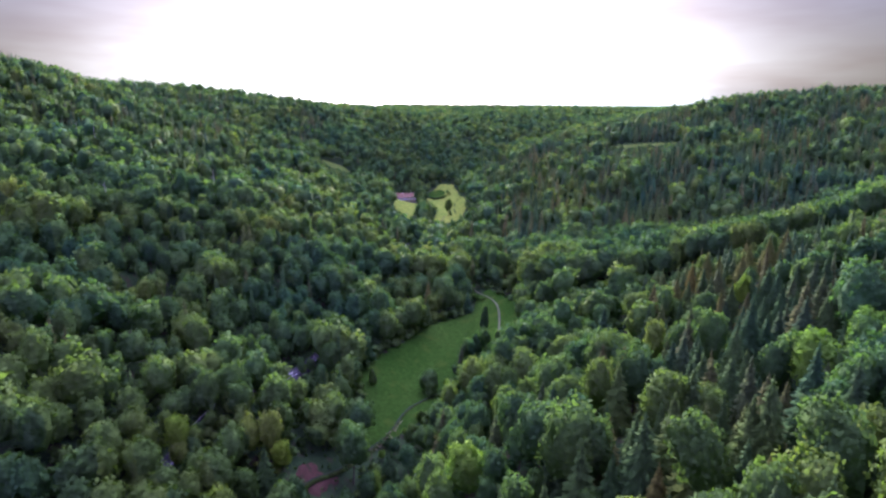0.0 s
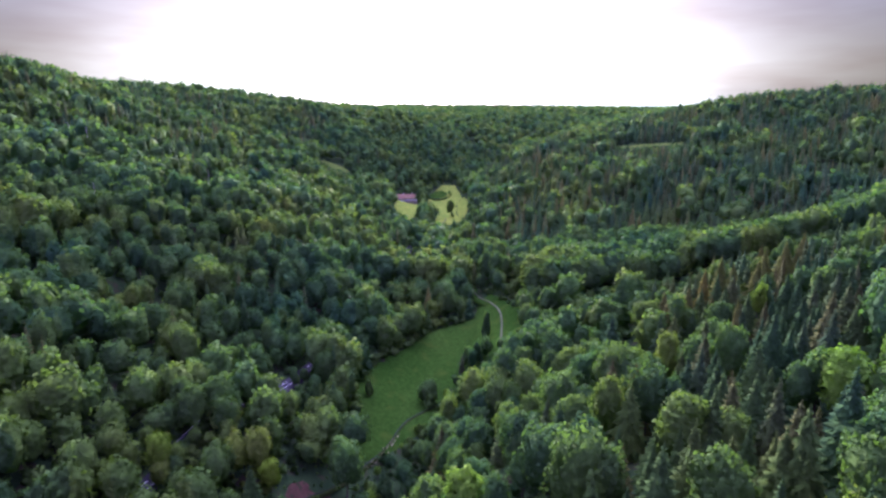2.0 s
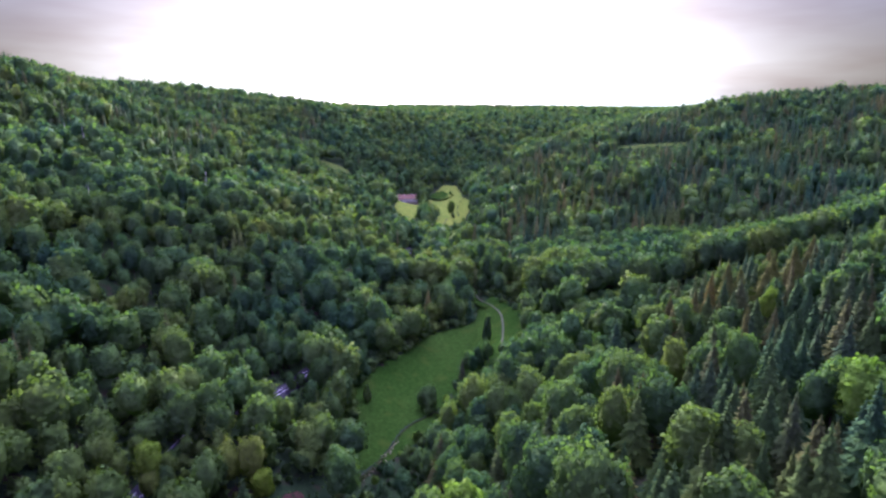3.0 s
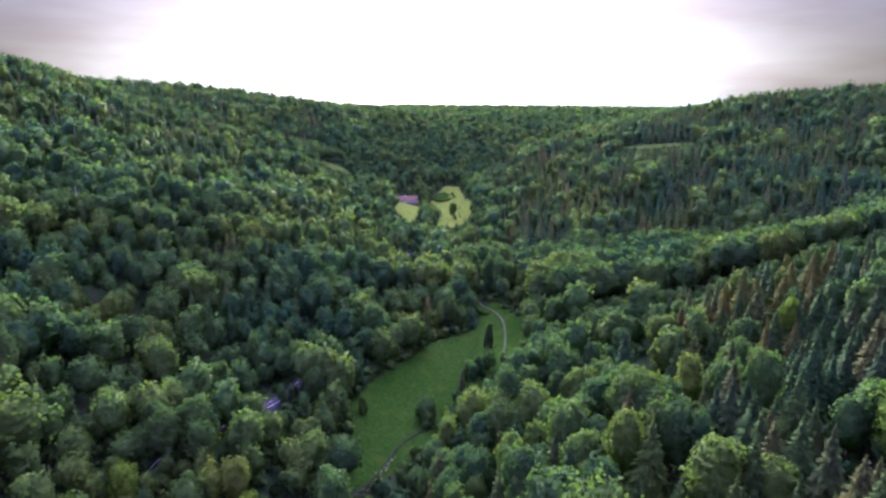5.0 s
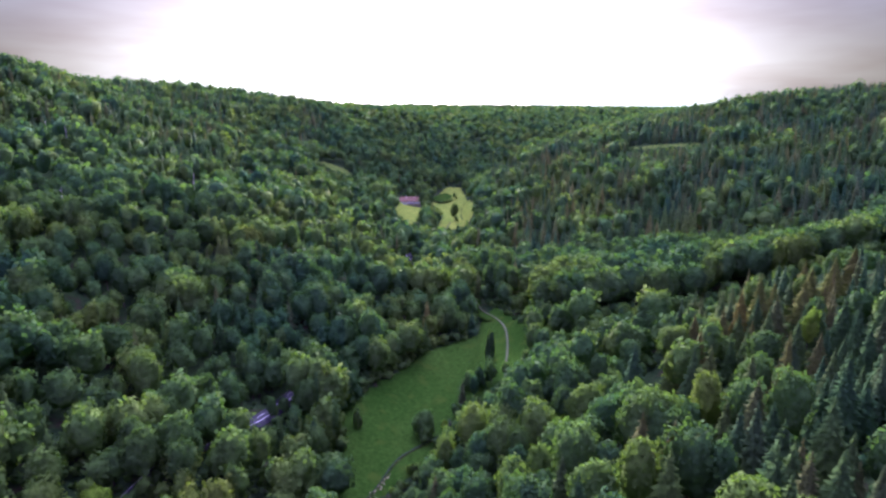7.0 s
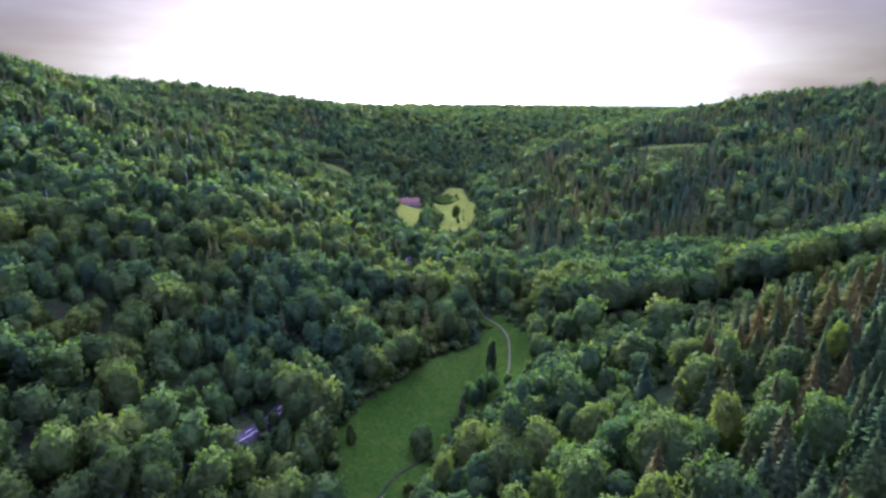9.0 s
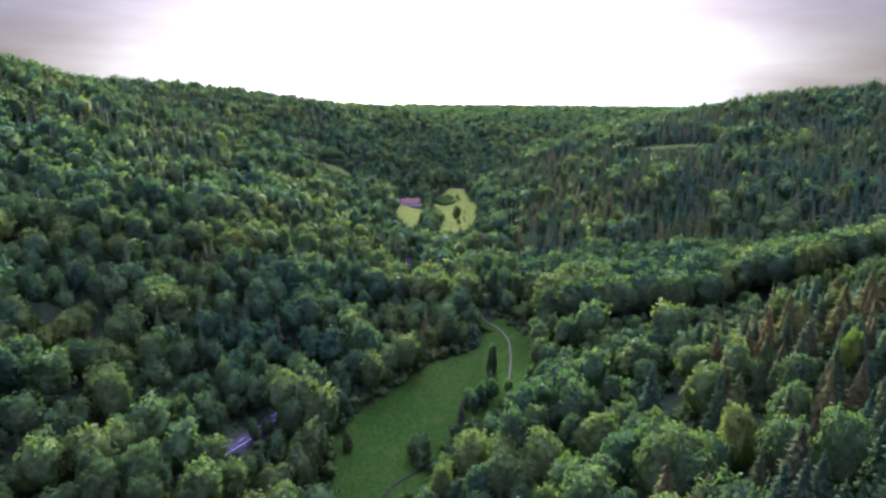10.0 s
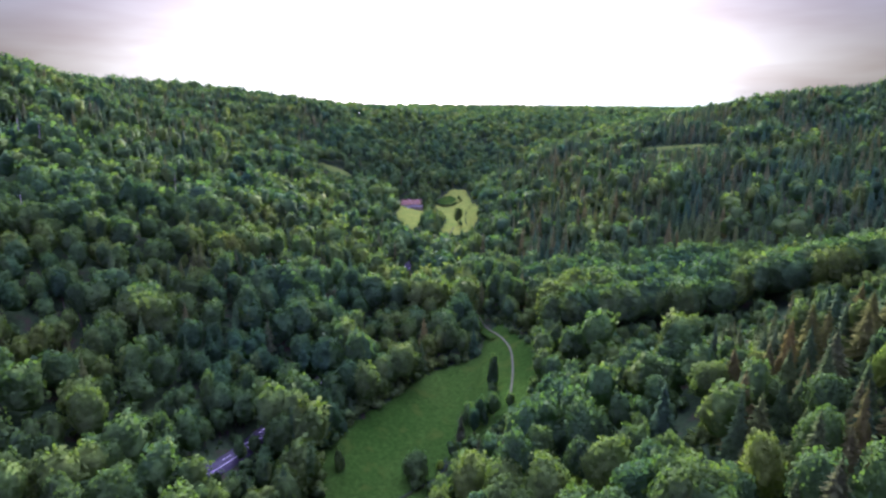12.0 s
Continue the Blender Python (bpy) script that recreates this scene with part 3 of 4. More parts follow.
# ---- the forest ----
def open_ground(x, y):
    """True where no tree may stand."""
    free = np.zeros(np.shape(x), bool)
    for poly in (MEADOW, YARD, PASTURE, GLADE_WEST, GLADE_EAST):
        free |= inside(poly, x, y)
    free |= off_line(LANE, x, y) < np.where(y < 478, 4.5, 2.2)
    for _, lx, ly, _, wide in LANDMARKS:
        free |= (x - lx) ** 2 + (y - ly) ** 2 < (0.45 * wide) ** 2
    free |= off_line(ROAD, x, y) < np.where((y > 345) & (y < 485), 2.6, 4.2)
    free |= (off_line(BROOK, x, y) < 4.0) & (y > 236)
    # gaps in the trees beside the road and the brook
    for gx, gy, a, b in GAPS:
        free |= ((x - gx) / a) ** 2 + ((y - gy) / b) ** 2 < 1
    free |= (np.abs(x + 56) < 24) & (np.abs(y - 934) < 14)
    return free


# trees that stand out: kind, place, height of the top, width of the crown
LANDMARKS = (("pale", 107, 164, 99.7, 17), ("pale", 127, 171, 105, 14), ("pale", 111, 180, 95, 9), ("pale", -106, 221, 45, 11),
             ("pale", 8, 179, 58, 16), ("broad", -1, 170, 52, 14), ("broad", 41, 236, 60.6, 19), ("broad", 53, 253, 67, 16), ("broad", 50, 313, 56, 17),
             ("broad", 116, 258, 85, 15), ("broad", 96, 290, 76, 15), ("lit_spruce", 133, 298, 93, 14), ("lit_spruce", 124, 294, 88, 12), ("lit_spruce", 141, 302, 89, 13), ("lit_spruce", 148, 292, 93, 14),
             ("lit_spruce", 157, 304, 95, 14), ("lit_spruce", 170, 310, 98, 15), ("lit_spruce", 183, 318, 101, 15), ("lit_spruce", 162, 318, 94, 13), ("lit_spruce", 112, 236, 91, 10),
             ("pale", 135, 265, 90, 7), ("pale", 145, 263, 90, 6), ("broad", 104, 239, 84, 14), ("broad", -82, 337, 49, 8), ("broad", -95, 325, 54, 8), ("broad", -97, 292, 52, 8),
             ("broad", -89, 244, 46, 16), ("broad", -122, 260, 52, 16), ("broad", -124, 291, 62, 15), ("broad", -62, 314, 40.5, 14), ("broad", -43, 370, 40, 17), ("spruce", 25, 300, 39, 8), ("spruce", 19, 304, 35, 7), ("pale", 35, 291, 39, 7),
             ("broad", -196, 384, 89, 13), ("broad", -184, 373, 84, 12), ("broad", -207, 394, 97, 13), ("broad", -172, 366, 80, 12), ("broad", -191, 399, 92, 12))
GAPS = ((-54, 234, 7, 8), (-84, 302, 7, 9), (-76, 330, 5, 6), (-50, 246, 6, 9), (-30, 278, 7, 12), (-29, 535, 5, 26), (61, 195, 4, 6))


def firs(x, y):
    """Where the stand is coniferous: above 0.5."""
    share = 0.27 + 0.0 * x
    share = np.where((x > 15) & (y < 300), 0.36, share)
    share = np.where((x > 60) & (y < 345), 0.48, share)
    share = np.where((x > 48) & (y < 205), 0.56, share)
    share = np.where((x > 60) & (y > 480), 0.68, share)
    share = np.where((x > 60) & (x < 380) & (y >= 375) & (y < 500), 0.05, share)
    share = np.where((x < -70) & (y > 470) & (x > -230) & (y < 800), 0.46, share)
    share = np.where((x < -200) & (y > 600), 0.5, share)
    share = np.where((x > 76) & (x <= 112) & (y > 170) & (y < 250), 0.74, share)
    share = np.where((x > 112) & (y > 185) & (y < 330), 0.74, share)
    wave = np.sin(x / 23 + 2 * np.sin(y / 41)) * np.sin(y / 27 + 1.7 + np.sin(x / 53)) + 0.9 * np.sin(x / 5.3 + y / 9) * np.sin(y / 6.1 - x / 11)
    return share + 0.26 * wave


def scatter(x0, x1, y0, y1, gap, keep, jitter=0.44):
    """Tree places: a jittered grid, thinned where keep() says no."""
    gx, gy = np.meshgrid(np.arange(x0, x1, gap), np.arange(y0, y1, gap * 0.9))
    gx = gx + (np.arange(gx.shape[0]) % 2)[:, None] * gap / 2
    x = (gx + rng.uniform(-jitter, jitter, gx.shape) * gap).ravel()
    y = (gy + rng.uniform(-jitter, jitter, gy.shape) * gap).ravel()
    ok = keep(x, y)
    x, y = x[ok], y[ok]
    ok = ~open_ground(x, y)
    return x[ok], y[ok]


# spots kept in sight from the flight line: x, y, radius
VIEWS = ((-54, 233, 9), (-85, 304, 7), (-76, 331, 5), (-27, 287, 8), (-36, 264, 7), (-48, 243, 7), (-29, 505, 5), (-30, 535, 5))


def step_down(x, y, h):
    """Lowers trees that would hide open ground farther up the valley from the flight."""
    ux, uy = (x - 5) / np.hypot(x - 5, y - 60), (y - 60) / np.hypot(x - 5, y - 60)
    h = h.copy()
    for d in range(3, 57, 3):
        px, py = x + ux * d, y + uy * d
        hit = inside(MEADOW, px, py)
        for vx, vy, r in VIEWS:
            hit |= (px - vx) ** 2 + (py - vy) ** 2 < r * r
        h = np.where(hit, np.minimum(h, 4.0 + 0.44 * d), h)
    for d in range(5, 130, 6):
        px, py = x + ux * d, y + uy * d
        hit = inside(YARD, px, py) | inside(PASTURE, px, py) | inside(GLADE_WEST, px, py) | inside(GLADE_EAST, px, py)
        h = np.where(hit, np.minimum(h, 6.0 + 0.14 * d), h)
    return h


def in_fan(x, y):
    return np.abs(x - 4) < 40 + 0.76 * np.abs(y - 30)


# variants of each kind, built once
def make_tree(name, label, group, height, radius, crown_mesh, trunk):
    tree = tagged(new(name), label, "tree", group)
    part_mesh("trunk", trunk, tree)
    part_mesh("crown", crown_mesh, tree)
    return tree, height, radius


def tree_kinds():
    kinds = {"broad": [], "spruce": [], "lit_spruce": [], "pale": [], "bush": []}
    for i in range(3):
        r = np.random.default_rng(350 + i)
        clump = []
        for k, (tall, wide) in enumerate(((10.0, 2.9), (7.6, 2.3), (6.0, 2.2), (8.6, 2.0))):
            v, f, soft = broad_crown(r, tall, wide, 14, 260, 0.27, -0.04)
            turn = 2.1 * k + r.uniform(0, 1)
            shift = 0.0 if k == 0 else r.uniform(1.4, 2.2)
            clump.append((v + (math.cos(turn) * shift, math.sin(turn) * shift, 0), f, soft))
        v, f, soft = merged(clump)
        kinds["bush"].append(make_tree("bush", "dense dark green bush leafy to the ground in the meadow", "meadow bushes", 10.0, 3.4,
                                       mesh_of("crown", v, f, M_BROAD, normals=soft), trunk_mesh("trunk", r, 9.0, 0.16, M_BARK, 3)))
    for i in range(7):
        r = np.random.default_rng(100 + i)
        h, rad = 24.0, r.uniform(7.2, 8.8)
        v, f, soft = broad_crown(r, h, rad, 30 + 4 * (i % 4), 780, 0.56, r.uniform(0.04, 0.14))
        kinds["broad"].append(make_tree("broadleaf_tree", "green broadleaf tree with a rounded lobed crown in dense forest", "forest broadleaf trees", h, rad,
                                        mesh_of("crown", v, f, M_BROAD, normals=soft), trunk_mesh("trunk", r, h, 0.36, M_BARK)))
    for i in range(5):
        r = np.random.default_rng(200 + i)
        h, rad = 22.0, r.uniform(5.2, 6.4)
        v, f, soft = spruce_crown(r, h, rad, 36, 15)
        kinds["spruce"].append(make_tree("spruce_tree", "dark green spruce with drooping boughs and a pointed top", "forest spruces", h, rad,
                                         mesh_of("crown", v, f, M_SPRUCE, normals=soft), trunk_mesh("trunk", r, h, 0.28, M_BARK, 0)))
    # spruces whose sunlit gold is put into the needle colour
    for i in range(3):
        r = np.random.default_rng(250 + i)
        h, rad = 22.0, r.uniform(6.0, 7.0)
        v, f, soft = spruce_crown(r, h, rad, 30, 14)
        kinds["lit_spruce"].append(make_tree("spruce_tree", "spruce with broad boughs, sunlight painted golden-brown into them, standing above its neighbours", "golden spruces", h, rad,
                                       mesh_of("crown", v, f, M_LIT_SPRUCE, normals=soft), trunk_mesh("trunk", r, h, 0.3, M_BARK, 0)))
    for i in range(4):
        r = np.random.default_rng(300 + i)
        h, rad = 20.0, r.uniform(5.0, 6.4)
        v, f, soft = broad_crown(r, h, rad, 30, 1300, 0.44, 0.1)
        kinds["pale"].append(make_tree("young_broadleaf_tree", "young yellow-green broadleaf tree, brightened by painted sunlight, among darker forest", "bright young trees", h, rad,
                                       mesh_of("crown", v, f, M_PALE, normals=soft), trunk_mesh("trunk", r, h, 0.24, M_BARK)))
    return kinds


KINDS = tree_kinds()
USED = set()


def stand(kind, i, x, y, height, turn, girth=1.0, width=0.0):
    """Puts a tree of the kind on the land."""
    thing, h, rad = KINDS[kind][i % len(KINDS[kind])]
    s = height / h
    if width:
        girth = width / (2 * rad * s)
    m = pose(x, y, float(land(x, y)) - 0.15, 0, 0, turn)
    if (kind, i % len(KINDS[kind])) not in USED:
        USED.add((kind, i % len(KINDS[kind])))
        ob = thing
    else:
        ob = copy_thing(thing, m)
    ob.matrix_basis = m @ Matrix.Diagonal((s * girth, s * girth, s, 1))
    return ob


def templates():
    """Simpler trees for the joined woods: (verts, triangles) at unit height."""
    mid_b, far_b, mid_s, far_s, ridge, bush = [], [], [], [], [], []
    for i in range(8):
        r = np.random.default_rng(400 + i)
        mid_b.append(broad_crown(r, 1.0, 0.325, 22, 190, 0.034, 0.08))
        far_b.append(broad_crown(r, 1.0, 0.335, 14, 23, 0.060, 0.08))
        mid_s.append(spruce_crown(r, 1.0, 0.245, 12, 10, 0.04, False))
        far_s.append(spruce_crown(r, 1.0, 0.245, 4, 7, 0.04, False))
        bush.append(broad_crown(r, 1.0, 0.30, 8, 12, 0.08, 0.0))
        ridge.append(broad_crown(r, 1.0, 0.42, 8, 8, 0.10, 0.1))
    return {("broad", 1): mid_b, ("broad", 2): far_b, ("spruce", 1): mid_s, ("spruce", 2): far_s, "ridge": ridge, "bush": bush}


def joined_wood(name, label, shapes, x, y, h, mat, spread=1.0):
    """Many trees in one mesh."""
    pick = rng.integers(0, len(shapes), len(x))
    z = land(x, y)
    turn = rng.uniform(0, 2 * np.pi, len(x))
    girth = h * spread * rng.uniform(0.72, 1.38, len(x))
    vs, fs, ns, base = [], [], [], 0
    for k, (v, f, soft) in enumerate(shapes):
        s = np.nonzero(pick == k)[0]
        if not len(s):
            continue
        c, sn = np.cos(turn[s])[:, None], np.sin(turn[s])[:, None]
        px = (v[None, :, 0] * c - v[None, :, 1] * sn) * girth[s, None] + x[s, None]
        py = (v[None, :, 0] * sn + v[None, :, 1] * c) * girth[s, None] + y[s, None]
        pz = v[None, :, 2] * h[s, None] + z[s, None] - 0.3
        vs.append(np.stack([px, py, pz], -1).reshape(-1, 3))
        nx, ny = soft[None, :, 0] * c - soft[None, :, 1] * sn, soft[None, :, 0] * sn + soft[None, :, 1] * c
        ns.append(np.stack([nx, ny, np.broadcast_to(soft[None, :, 2], nx.shape)], -1).reshape(-1, 3))
        fs.append((f[None] + (base + np.arange(len(s)) * len(v))[:, None, None]).reshape(-1, 3))
        base += len(s) * len(v)
    me = mesh_of(name, np.concatenate(vs), np.concatenate(fs), mat, normals=np.concatenate(ns))
    tagged(new(name, me), label, "forest", "", "stuff")


def under(x, y):
    return (np.abs(x) < 140) & (y > -60) & (y < 60)


def plant():
    bx, by = scatter(-780, 820, 60, 1300, 10.9, lambda a, b: in_fan(a, b) & ((firs(a, b) < 0.5) | (rng.random(len(a)) < 0.20)))
    cx, cy = scatter(-780, 820, 60, 1300, 9.3, lambda a, b: in_fan(a, b) & (firs(a, b) >= 0.5))
    layer = rng.random(len(bx))
    bh = np.where(layer < 0.3, rng.uniform(11, 17, len(bx)), np.where(layer < 0.7, rng.uniform(18, 23, len(bx)), rng.uniform(23, 28, len(bx))))
    # taller and lower groups of trees
    bh = bh * (1 + 0.24 * np.sin(bx / 17 + 1.4 * np.sin(by / 29)) * np.sin(by / 21 + 0.9 * np.sin(bx / 37)))
    ch = rng.uniform(13, 27, len(cx))
    ch = np.where((cx > 100) & (cy > 205) & (cy < 345), rng.uniform(13, 21, len(cx)), ch)
    bh = np.where((bx > 108) & (by > 240) & (by < 345), np.minimum(bh, rng.uniform(13, 20, len(bx))), bh)
    # young conifers on the left slope
    ch = np.where((cx < -70) & (cx > -230) & (cy > 470) & (cy < 800), ch * 0.7, ch)
    # young growth in front of a tall beech stand on the right slope
    young = lambda a, b: (a > 75) & (a < 330) & (b > 335) & (b < 372 + 0.06 * a)
    tall = lambda a, b: (a > 60) & (a < 380) & (b >= 372 + 0.06 * a) & (b < 500)
    deep = by - 0.06 * bx
    stand_h = np.where(deep < 405, rng.uniform(9, 14, len(bx)), np.where(deep < 450, rng.uniform(29, 34, len(bx)), rng.uniform(24, 28, len(bx))))
    bh = np.where(young(bx, by), bh * 0.42, np.where(tall(bx, by), stand_h, bh))
    ch = np.where(young(cx, cy), ch * 0.45, ch)
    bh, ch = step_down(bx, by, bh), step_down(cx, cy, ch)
    shapes = templates()
    for kind, x, y, h, most, mat in (("broad", bx, by, bh, 245, M_BROAD_FAR), ("spruce", cx, cy, ch, 215, M_SPRUCE_FAR)):
        ref = np.hypot(x - 5, y - 120)
        order = np.argsort(np.hypot(x - 28, y - 176))
        rest = np.ones(len(x), bool)
        for n, i in enumerate(order[:most]):
            rest[i] = False
            if kind == "broad" and rnd.random() < 0.05:
                stand("pale", n, x[i], y[i], h[i] * 0.9, rng.uniform(0, 360), rng.uniform(0.95, 1.2))
            else:
                stand(kind, n, x[i], y[i], h[i], rng.uniform(0, 360), rng.uniform(0.72, 0.98) if kind == "broad" else rng.uniform(0.95, 1.2))
        word = "broadleaf" if kind == "broad" else "spruce"
        near, far = rest & (ref < 440), rest & (ref >= 440)
        joined_wood(word + "_forest", "dense green " + word + " forest on the valley sides", shapes[(kind, 1)], x[near], y[near], h[near], mat)
        joined_wood(word + "_forest", "distant " + word + " forest on the hills", shapes[(kind, 2)], x[far], y[far], h[far], mat)
    # ridges behind, and the slopes at the sides and behind
    fx, fy = scatter(-900, 1300, 1290, 2100, 23.0, lambda a, b: in_fan(a, b) & (a > -700))
    gx, gy = scatter(-200, 1900, 2100, 3300, 32.0, lambda a, b: a < b * 0.6)
    sx, sy = scatter(-600, 600, -250, 900, 26.0, lambda a, b: (~in_fan(a, b) | (b < 60)) & ~under(a, b))
    hx = np.concatenate([fx, gx, sx])
    hy = np.concatenate([fy, gy, sy])
    hh = np.concatenate([rng.uniform(24, 32, len(fx)), rng.uniform(30, 40, len(gx)), rng.uniform(20, 30, len(sx))])
    joined_wood("distant_forest", "distant dark forest covering the far ridges", shapes["ridge"], hx, hy, hh, M_BROAD_FAR)
    ux, uy = scatter(-150, 150, -60, 60, 10.0, under)
    joined_wood("broadleaf_forest", "dense green broadleaf forest under the flight line", shapes[("broad", 1)], ux, uy, rng.uniform(19, 27, len(ux)), M_BROAD_FAR)
    # undergrowth along the road, the brook and the meadow's rim
    wx, wy = np.meshgrid(np.arange(-260, 180, 4.2), np.arange(170, 640, 4.2))
    wx = (wx + rng.uniform(-2, 2, wx.shape)).ravel()
    wy = (wy + rng.uniform(-2, 2, wy.shape)).ravel()
    road, brook, lane = off_line(ROAD, wx, wy), off_line(BROOK, wx, wy), off_line(LANE, wx, wy)
    cx, cy = np.mean(MEADOW, 0)
    rim = inside([(cx + (a - cx) * 1.3, cy + (b - cy) * 1.12) for a, b in MEADOW], wx, wy)
    wood = (rng.random(len(wx)) < np.where(np.abs(wx) < 150, 0.4, 0.2)) & (wy < 440) & ~open_ground(wx, wy)
    ok = ((road < 32) | (brook < 16) | (lane < 13) | rim | wood) & (road > 4.6) & (brook > 3.4) & (lane > 5.5) & ~inside([(cx + (a - cx) * 0.95, cy + (b - cy) * 0.97) for a, b in MEADOW], wx, wy)
    wx, wy, rim = wx[ok], wy[ok], rim[ok] & (wx[ok] < 20)
    joined_wood("undergrowth", "low green bushes and saplings under and beside the trees", shapes["bush"], wx, wy, np.where(sum((wx - a) ** 2 + (wy - b) ** 2 < 130 for a, b, r in VIEWS), 1.6, np.where(rim, rng.uniform(4.5, 9.0, len(wx)), rng.uniform(2.4, 6.5, len(wx)))), M_BROAD_FAR, 1.9)


plant()

def build_hedge():
    """A bushy hedge across the far pasture."""
    t = np.linspace(0, 1, 46)
    hx = -29 + 35 * t + rng.normal(size=len(t)) * 1.2
    hy = 973 - 16 * np.sin(np.pi * t) + rng.normal(size=len(t)) * 1.5
    joined_wood("hedge", "bushy dark green hedge across the pasture", templates()["bush"], hx, hy, rng.uniform(3, 5, len(t)), M_BROAD_FAR, 1.8)


build_hedge()

# ---- single trees in and round the meadow ----
for kind, n, tx, ty, th, tg in (("bush", 0, -7.8, 322, 17, 1.2), ("bush", 1, 27, 381, 22, 0.42), ("bush", 2, 26, 372, 9, 0.8), ("bush", 2, -40, 322, 13, 0.5), ("bush", 0, 30.5, 338, 5, 1.3), ("bush", 1, 33.5, 352, 8, 0.8),
                                ("bush", 1, 15, 352, 15, 0.65), ("bush", 2, 20, 346, 17, 0.65), ("broad", 3, 17, 340, 16, 0.8), ("broad", 5, 26, 345, 15, 0.8), ("spruce", 2, 11, 344, 15, 0.8), ("bush", 0, 24, 352, 14, 0.55),
                                ("pale", 1, 2, 330, 6, 1.3), ("pale", 2, 8, 336, 7, 1.2), 
                                ("broad", 2, 7, 803, 27, 0.95), ("broad", 5, 10, 795, 11, 0.8), ("broad", 0, 32, 800, 13, 1.0), ("broad", 3, -24, 752, 27, 0.95),
                                ("broad", 1, -30, 760, 24, 0.9), ("broad", 4, -18, 744, 22, 0.9), ("broad", 6, -26, 774, 24, 1.0), ("broad", 2, -20, 790, 20, 1.0),
                                ("broad", 0, -95, 252, 24, 1.1), ("broad", 3, -88, 243, 23, 1.1), ("broad", 5, -101, 241, 25, 1.1), ("broad", 6, -93, 262, 16, 1.0),
                                ("broad", 4, -108, 250, 22, 1.0), ("broad", 1, -77, 309, 13, 0.75), ("broad", 5, -70, 322, 9, 0.8), ("broad", 0, -76, 310, 9, 0.75), ("broad", 3, -65, 336, 12, 0.9), ("broad", 6, -54, 372, 13, 1.0), ("broad", 4, -50, 384, 14, 1.0), ("broad", 2, -56, 352, 13, 1.0), ("broad", 3, -46, 396, 14, 1.0), ("pale", 0, -19, 282, 5, 1.3), ("pale", 1, -13, 297, 5, 1.4), ("pale", 2, -3, 308, 5, 1.3), ("pale", 3, -29, 261, 6, 1.2), ("pale", 1, -24, 271, 5, 1.3),
                                ("broad", 0, -97, 242, 9, 1.0), ("broad", 1, -53, 408, 12, 1.0), ("broad", 2, -56, 401, 12, 1.0), ("broad", 3, -33, 575, 12, 1.0), ("broad", 4, -34, 560, 12, 1.0),
                                ("broad", 0, -47, 269, 11, 1.0), ("broad", 1, -55, 269, 13, 1.0), ("broad", 2, -41, 262, 12, 1.0), ("broad", 3, -50, 254, 13, 1.0), ("broad", 4, -58, 253, 14, 1.0), ("broad", 5, -63, 257, 14, 1.0), ("broad", 6, -86, 330, 14, 1.0), ("broad", 0, -82, 339, 14, 1.0), ("broad", 1, -89, 320, 15, 1.0), ("broad", 2, -77, 346, 13, 1.0), ("broad", 3, -68, 355, 9, 1.0), ("broad", 4, -66, 364, 11, 1.0),
                                ("broad", 0, -92, 312, 13, 1.0), ("broad", 1, -87, 323, 12, 1.0), ("broad", 2, -83, 331, 12, 1.0), ("broad", 3, -79, 342, 12, 1.0), ("broad", 4, -94, 303, 13, 1.0), ("broad", 5, -92, 325, 15, 1.0), ("broad", 6, -87, 337, 15, 1.0),
                                # first three added tall, to keep the sun off the meadow by the path
                                ("broad", 0, 42, 487, 30, 0.8), ("broad", 3, 49, 478, 27, 0.8), ("broad", 5, 35, 499, 31, 0.8), ("broad", 3, -101, 233, 9, 1.0), ("broad", 4, -102, 230, 10, 1.0), ("broad", 2, 7, 984, 9, 1.2), ("broad", 4, 10, 976, 7, 1.2),
                                ("broad", 0, -97, 312, 18, 1.0), ("broad", 3, -92, 326, 16, 1.0), ("broad", 5, -102, 299, 19, 1.0), ("broad", 6, -86, 341, 16, 1.0), ("broad", 1, -80, 349, 15, 1.0),
                                ("broad", 2, -87, 277, 10, 1.1), ("broad", 4, -84.5, 284, 8, 1.0), ("broad", 6, -91, 267, 13, 1.0)):
    stand(kind, n, tx, ty, th, rnd.uniform(0, 360), tg * (0.86 if kind == "broad" else 1.0))


for n, (kind, tx, ty, top, wide) in enumerate(LANDMARKS):
    stand(kind, n, tx, ty, top - float(land(tx, ty)) + 0.15, rnd.uniform(0, 360), width=wide)


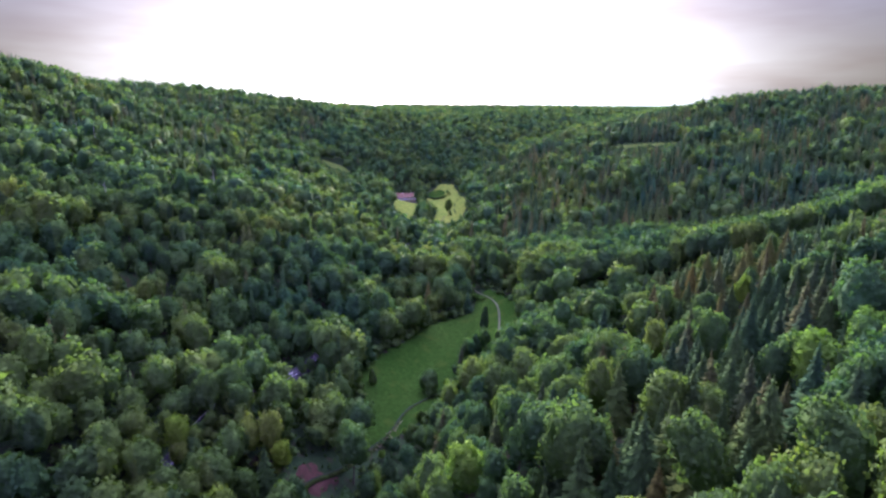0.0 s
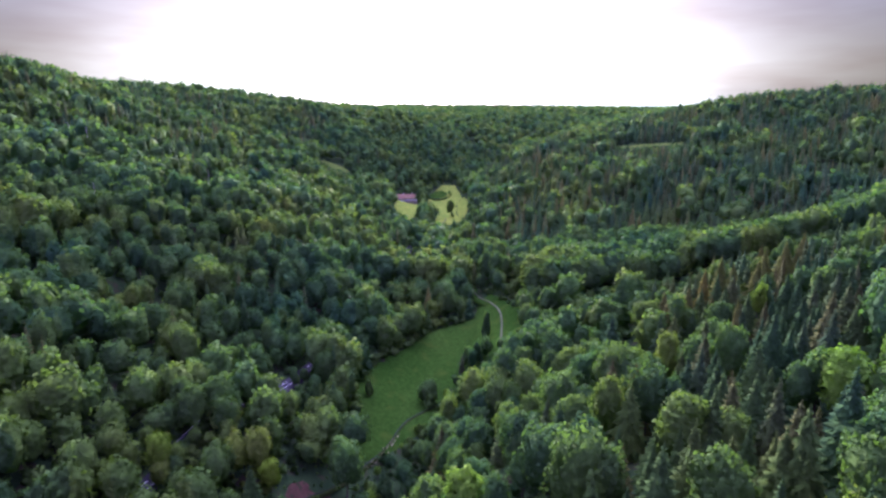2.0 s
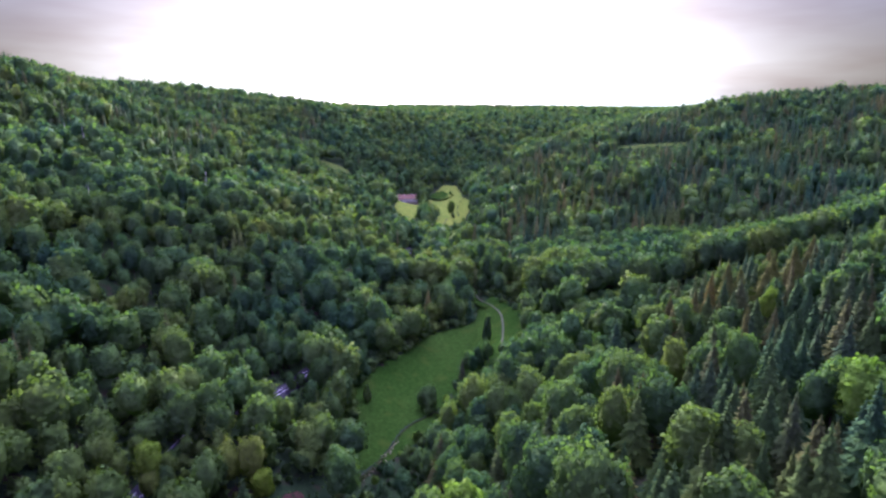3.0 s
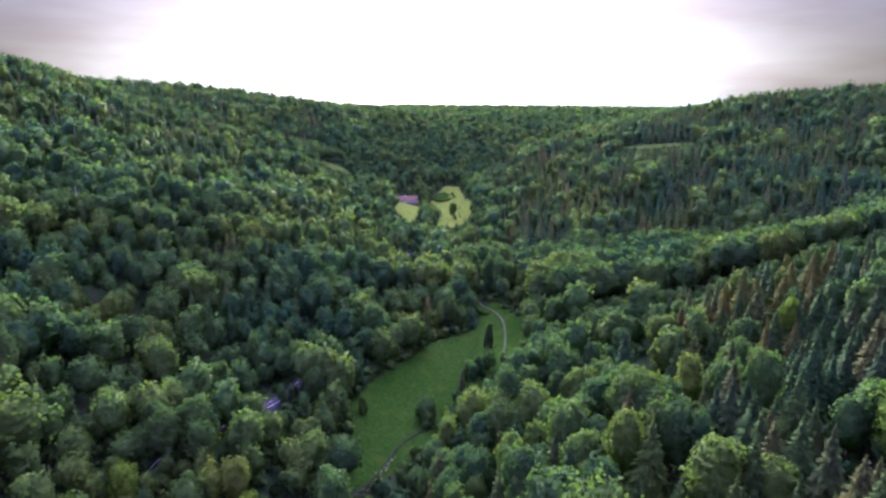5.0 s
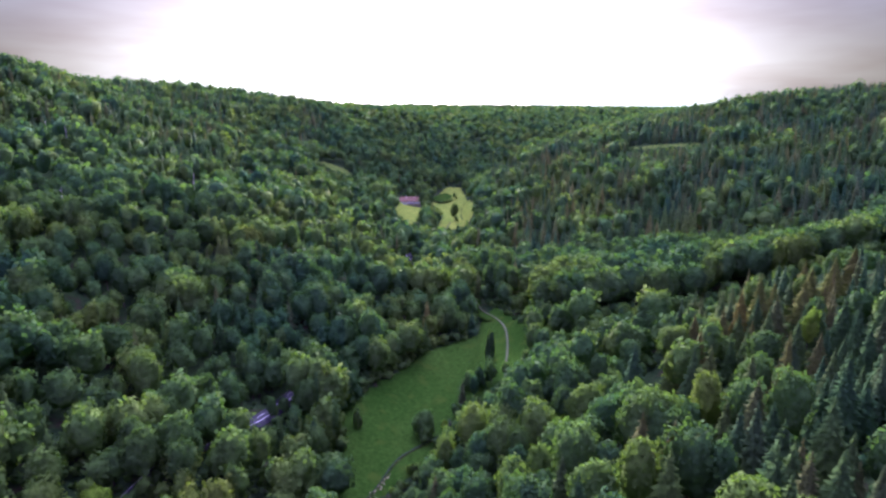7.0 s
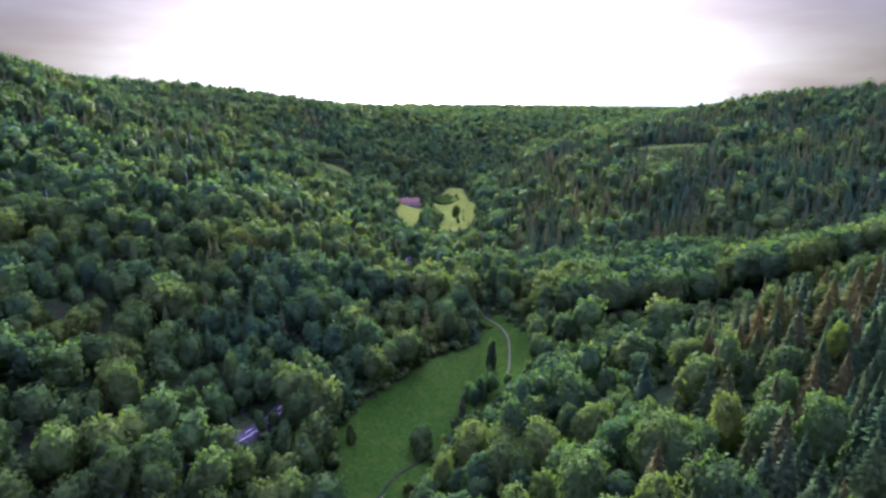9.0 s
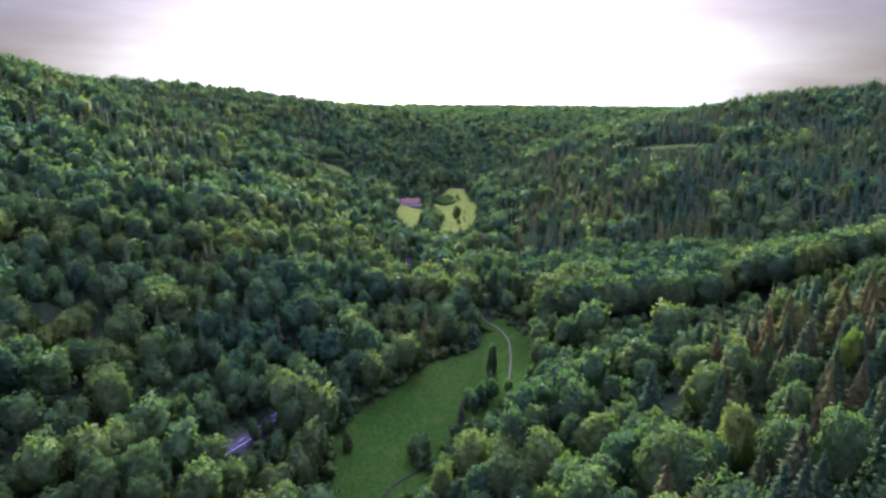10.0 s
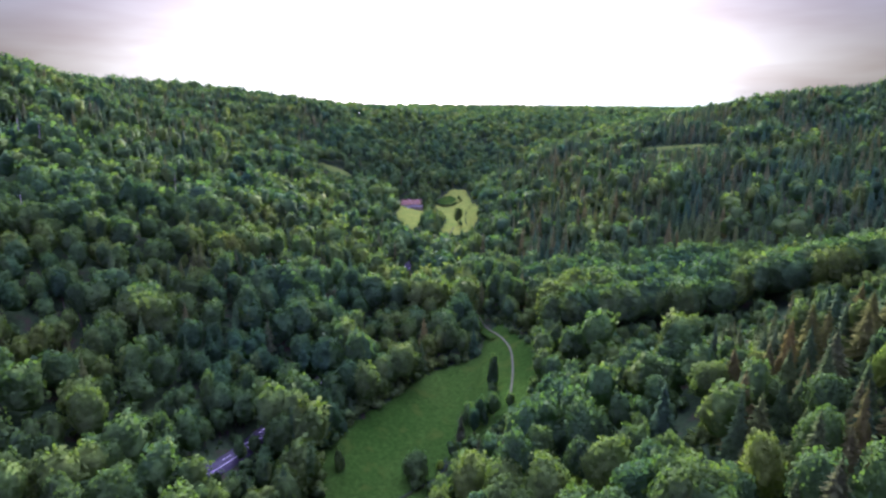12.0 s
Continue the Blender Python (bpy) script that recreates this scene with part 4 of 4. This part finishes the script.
def line_meadow():
    """Leafy trees that close the wood's edge along the far side of the meadow."""
    r = random.Random(41)
    q = spline([(-53, 322), (-53, 334), (-44, 356), (-30, 381), (-13, 414), (2, 428), (14, 440), (20, 462)], 8.0)
    for k, (x, y) in enumerate(q):
        tall = r.uniform(13, 20)
        stand("broad", k, x - 3.5 + r.uniform(-1, 1), y + 3.0 + r.uniform(-2, 2), tall, r.uniform(0, 360), width=tall * r.uniform(0.5, 0.65))


line_meadow()


def line_road():
    """Broadleaf trees close beside the road, but for two gaps."""
    r = random.Random(23)
    q = spline(ROAD, 9.0)
    for k in range(1, len(q) - 1):
        x, y = q[k]
        if 272 < y < 350:
            continue
        for side, tall in ((5.4, (12, 16)), (-6.0, (14, 19))):
            if side < 0 and y > 350:
                continue
            tx, ty = x + side + r.uniform(-0.7, 0.7), y + r.uniform(-2, 2) - 1.5 * (side > 0)
            if not inside(MEADOW, np.array([tx]), np.array([ty]))[0]:
                stand("broad", k, tx, ty, r.uniform(*tall), r.uniform(0, 360), r.uniform(0.85, 1.1))


line_road()


def dead_tree(x, y, height, lean):
    """A bare bleached trunk with broken stubs."""
    r = np.random.default_rng(int(abs(x) * 7 + abs(y)))
    tree = tagged(new("dead_tree"), "bare bleached grey trunk of a dead tree with broken stubs", "tree", "dead trunks")
    tree.matrix_world = pose(x, y, float(land(x, y)) - 0.3, lean, lean * 0.5, r.uniform(0, 360))
    v, f = tube([(0, 0, -0.5), (0.1, 0, height * 0.4), (-0.05, 0.1, height * 0.8), (0.05, 0, height)], [0.26, 0.21, 0.15, 0.07], 8)
    part_mesh("trunk", mesh_of("trunk", v, f, M_PALE_BARK, True), tree)
    for k in range(5):
        a, z = r.uniform(0, 6.3), height * r.uniform(0.45, 0.95)
        s = np.array((0.0, 0.0, z))
        e = s + np.array((math.cos(a), math.sin(a), 0.4)) * r.uniform(0.7, 1.8)
        v, f = tube([s, e], [0.1, 0.03], 5)
        part_mesh("branch", mesh_of("branch", v, f, M_PALE_BARK, True), tree)


for dx, dy, dh, dl in ((62, 199, 15, 1.0), (-236, 424, 22, 1.5), (-330, 560, 25, 0.5), (-318, 566, 25, 1.0), (-12, 236, 15, 1.0), (-205, 545, 24, 0.8)):
    dead_tree(dx, dy, dh, dl)
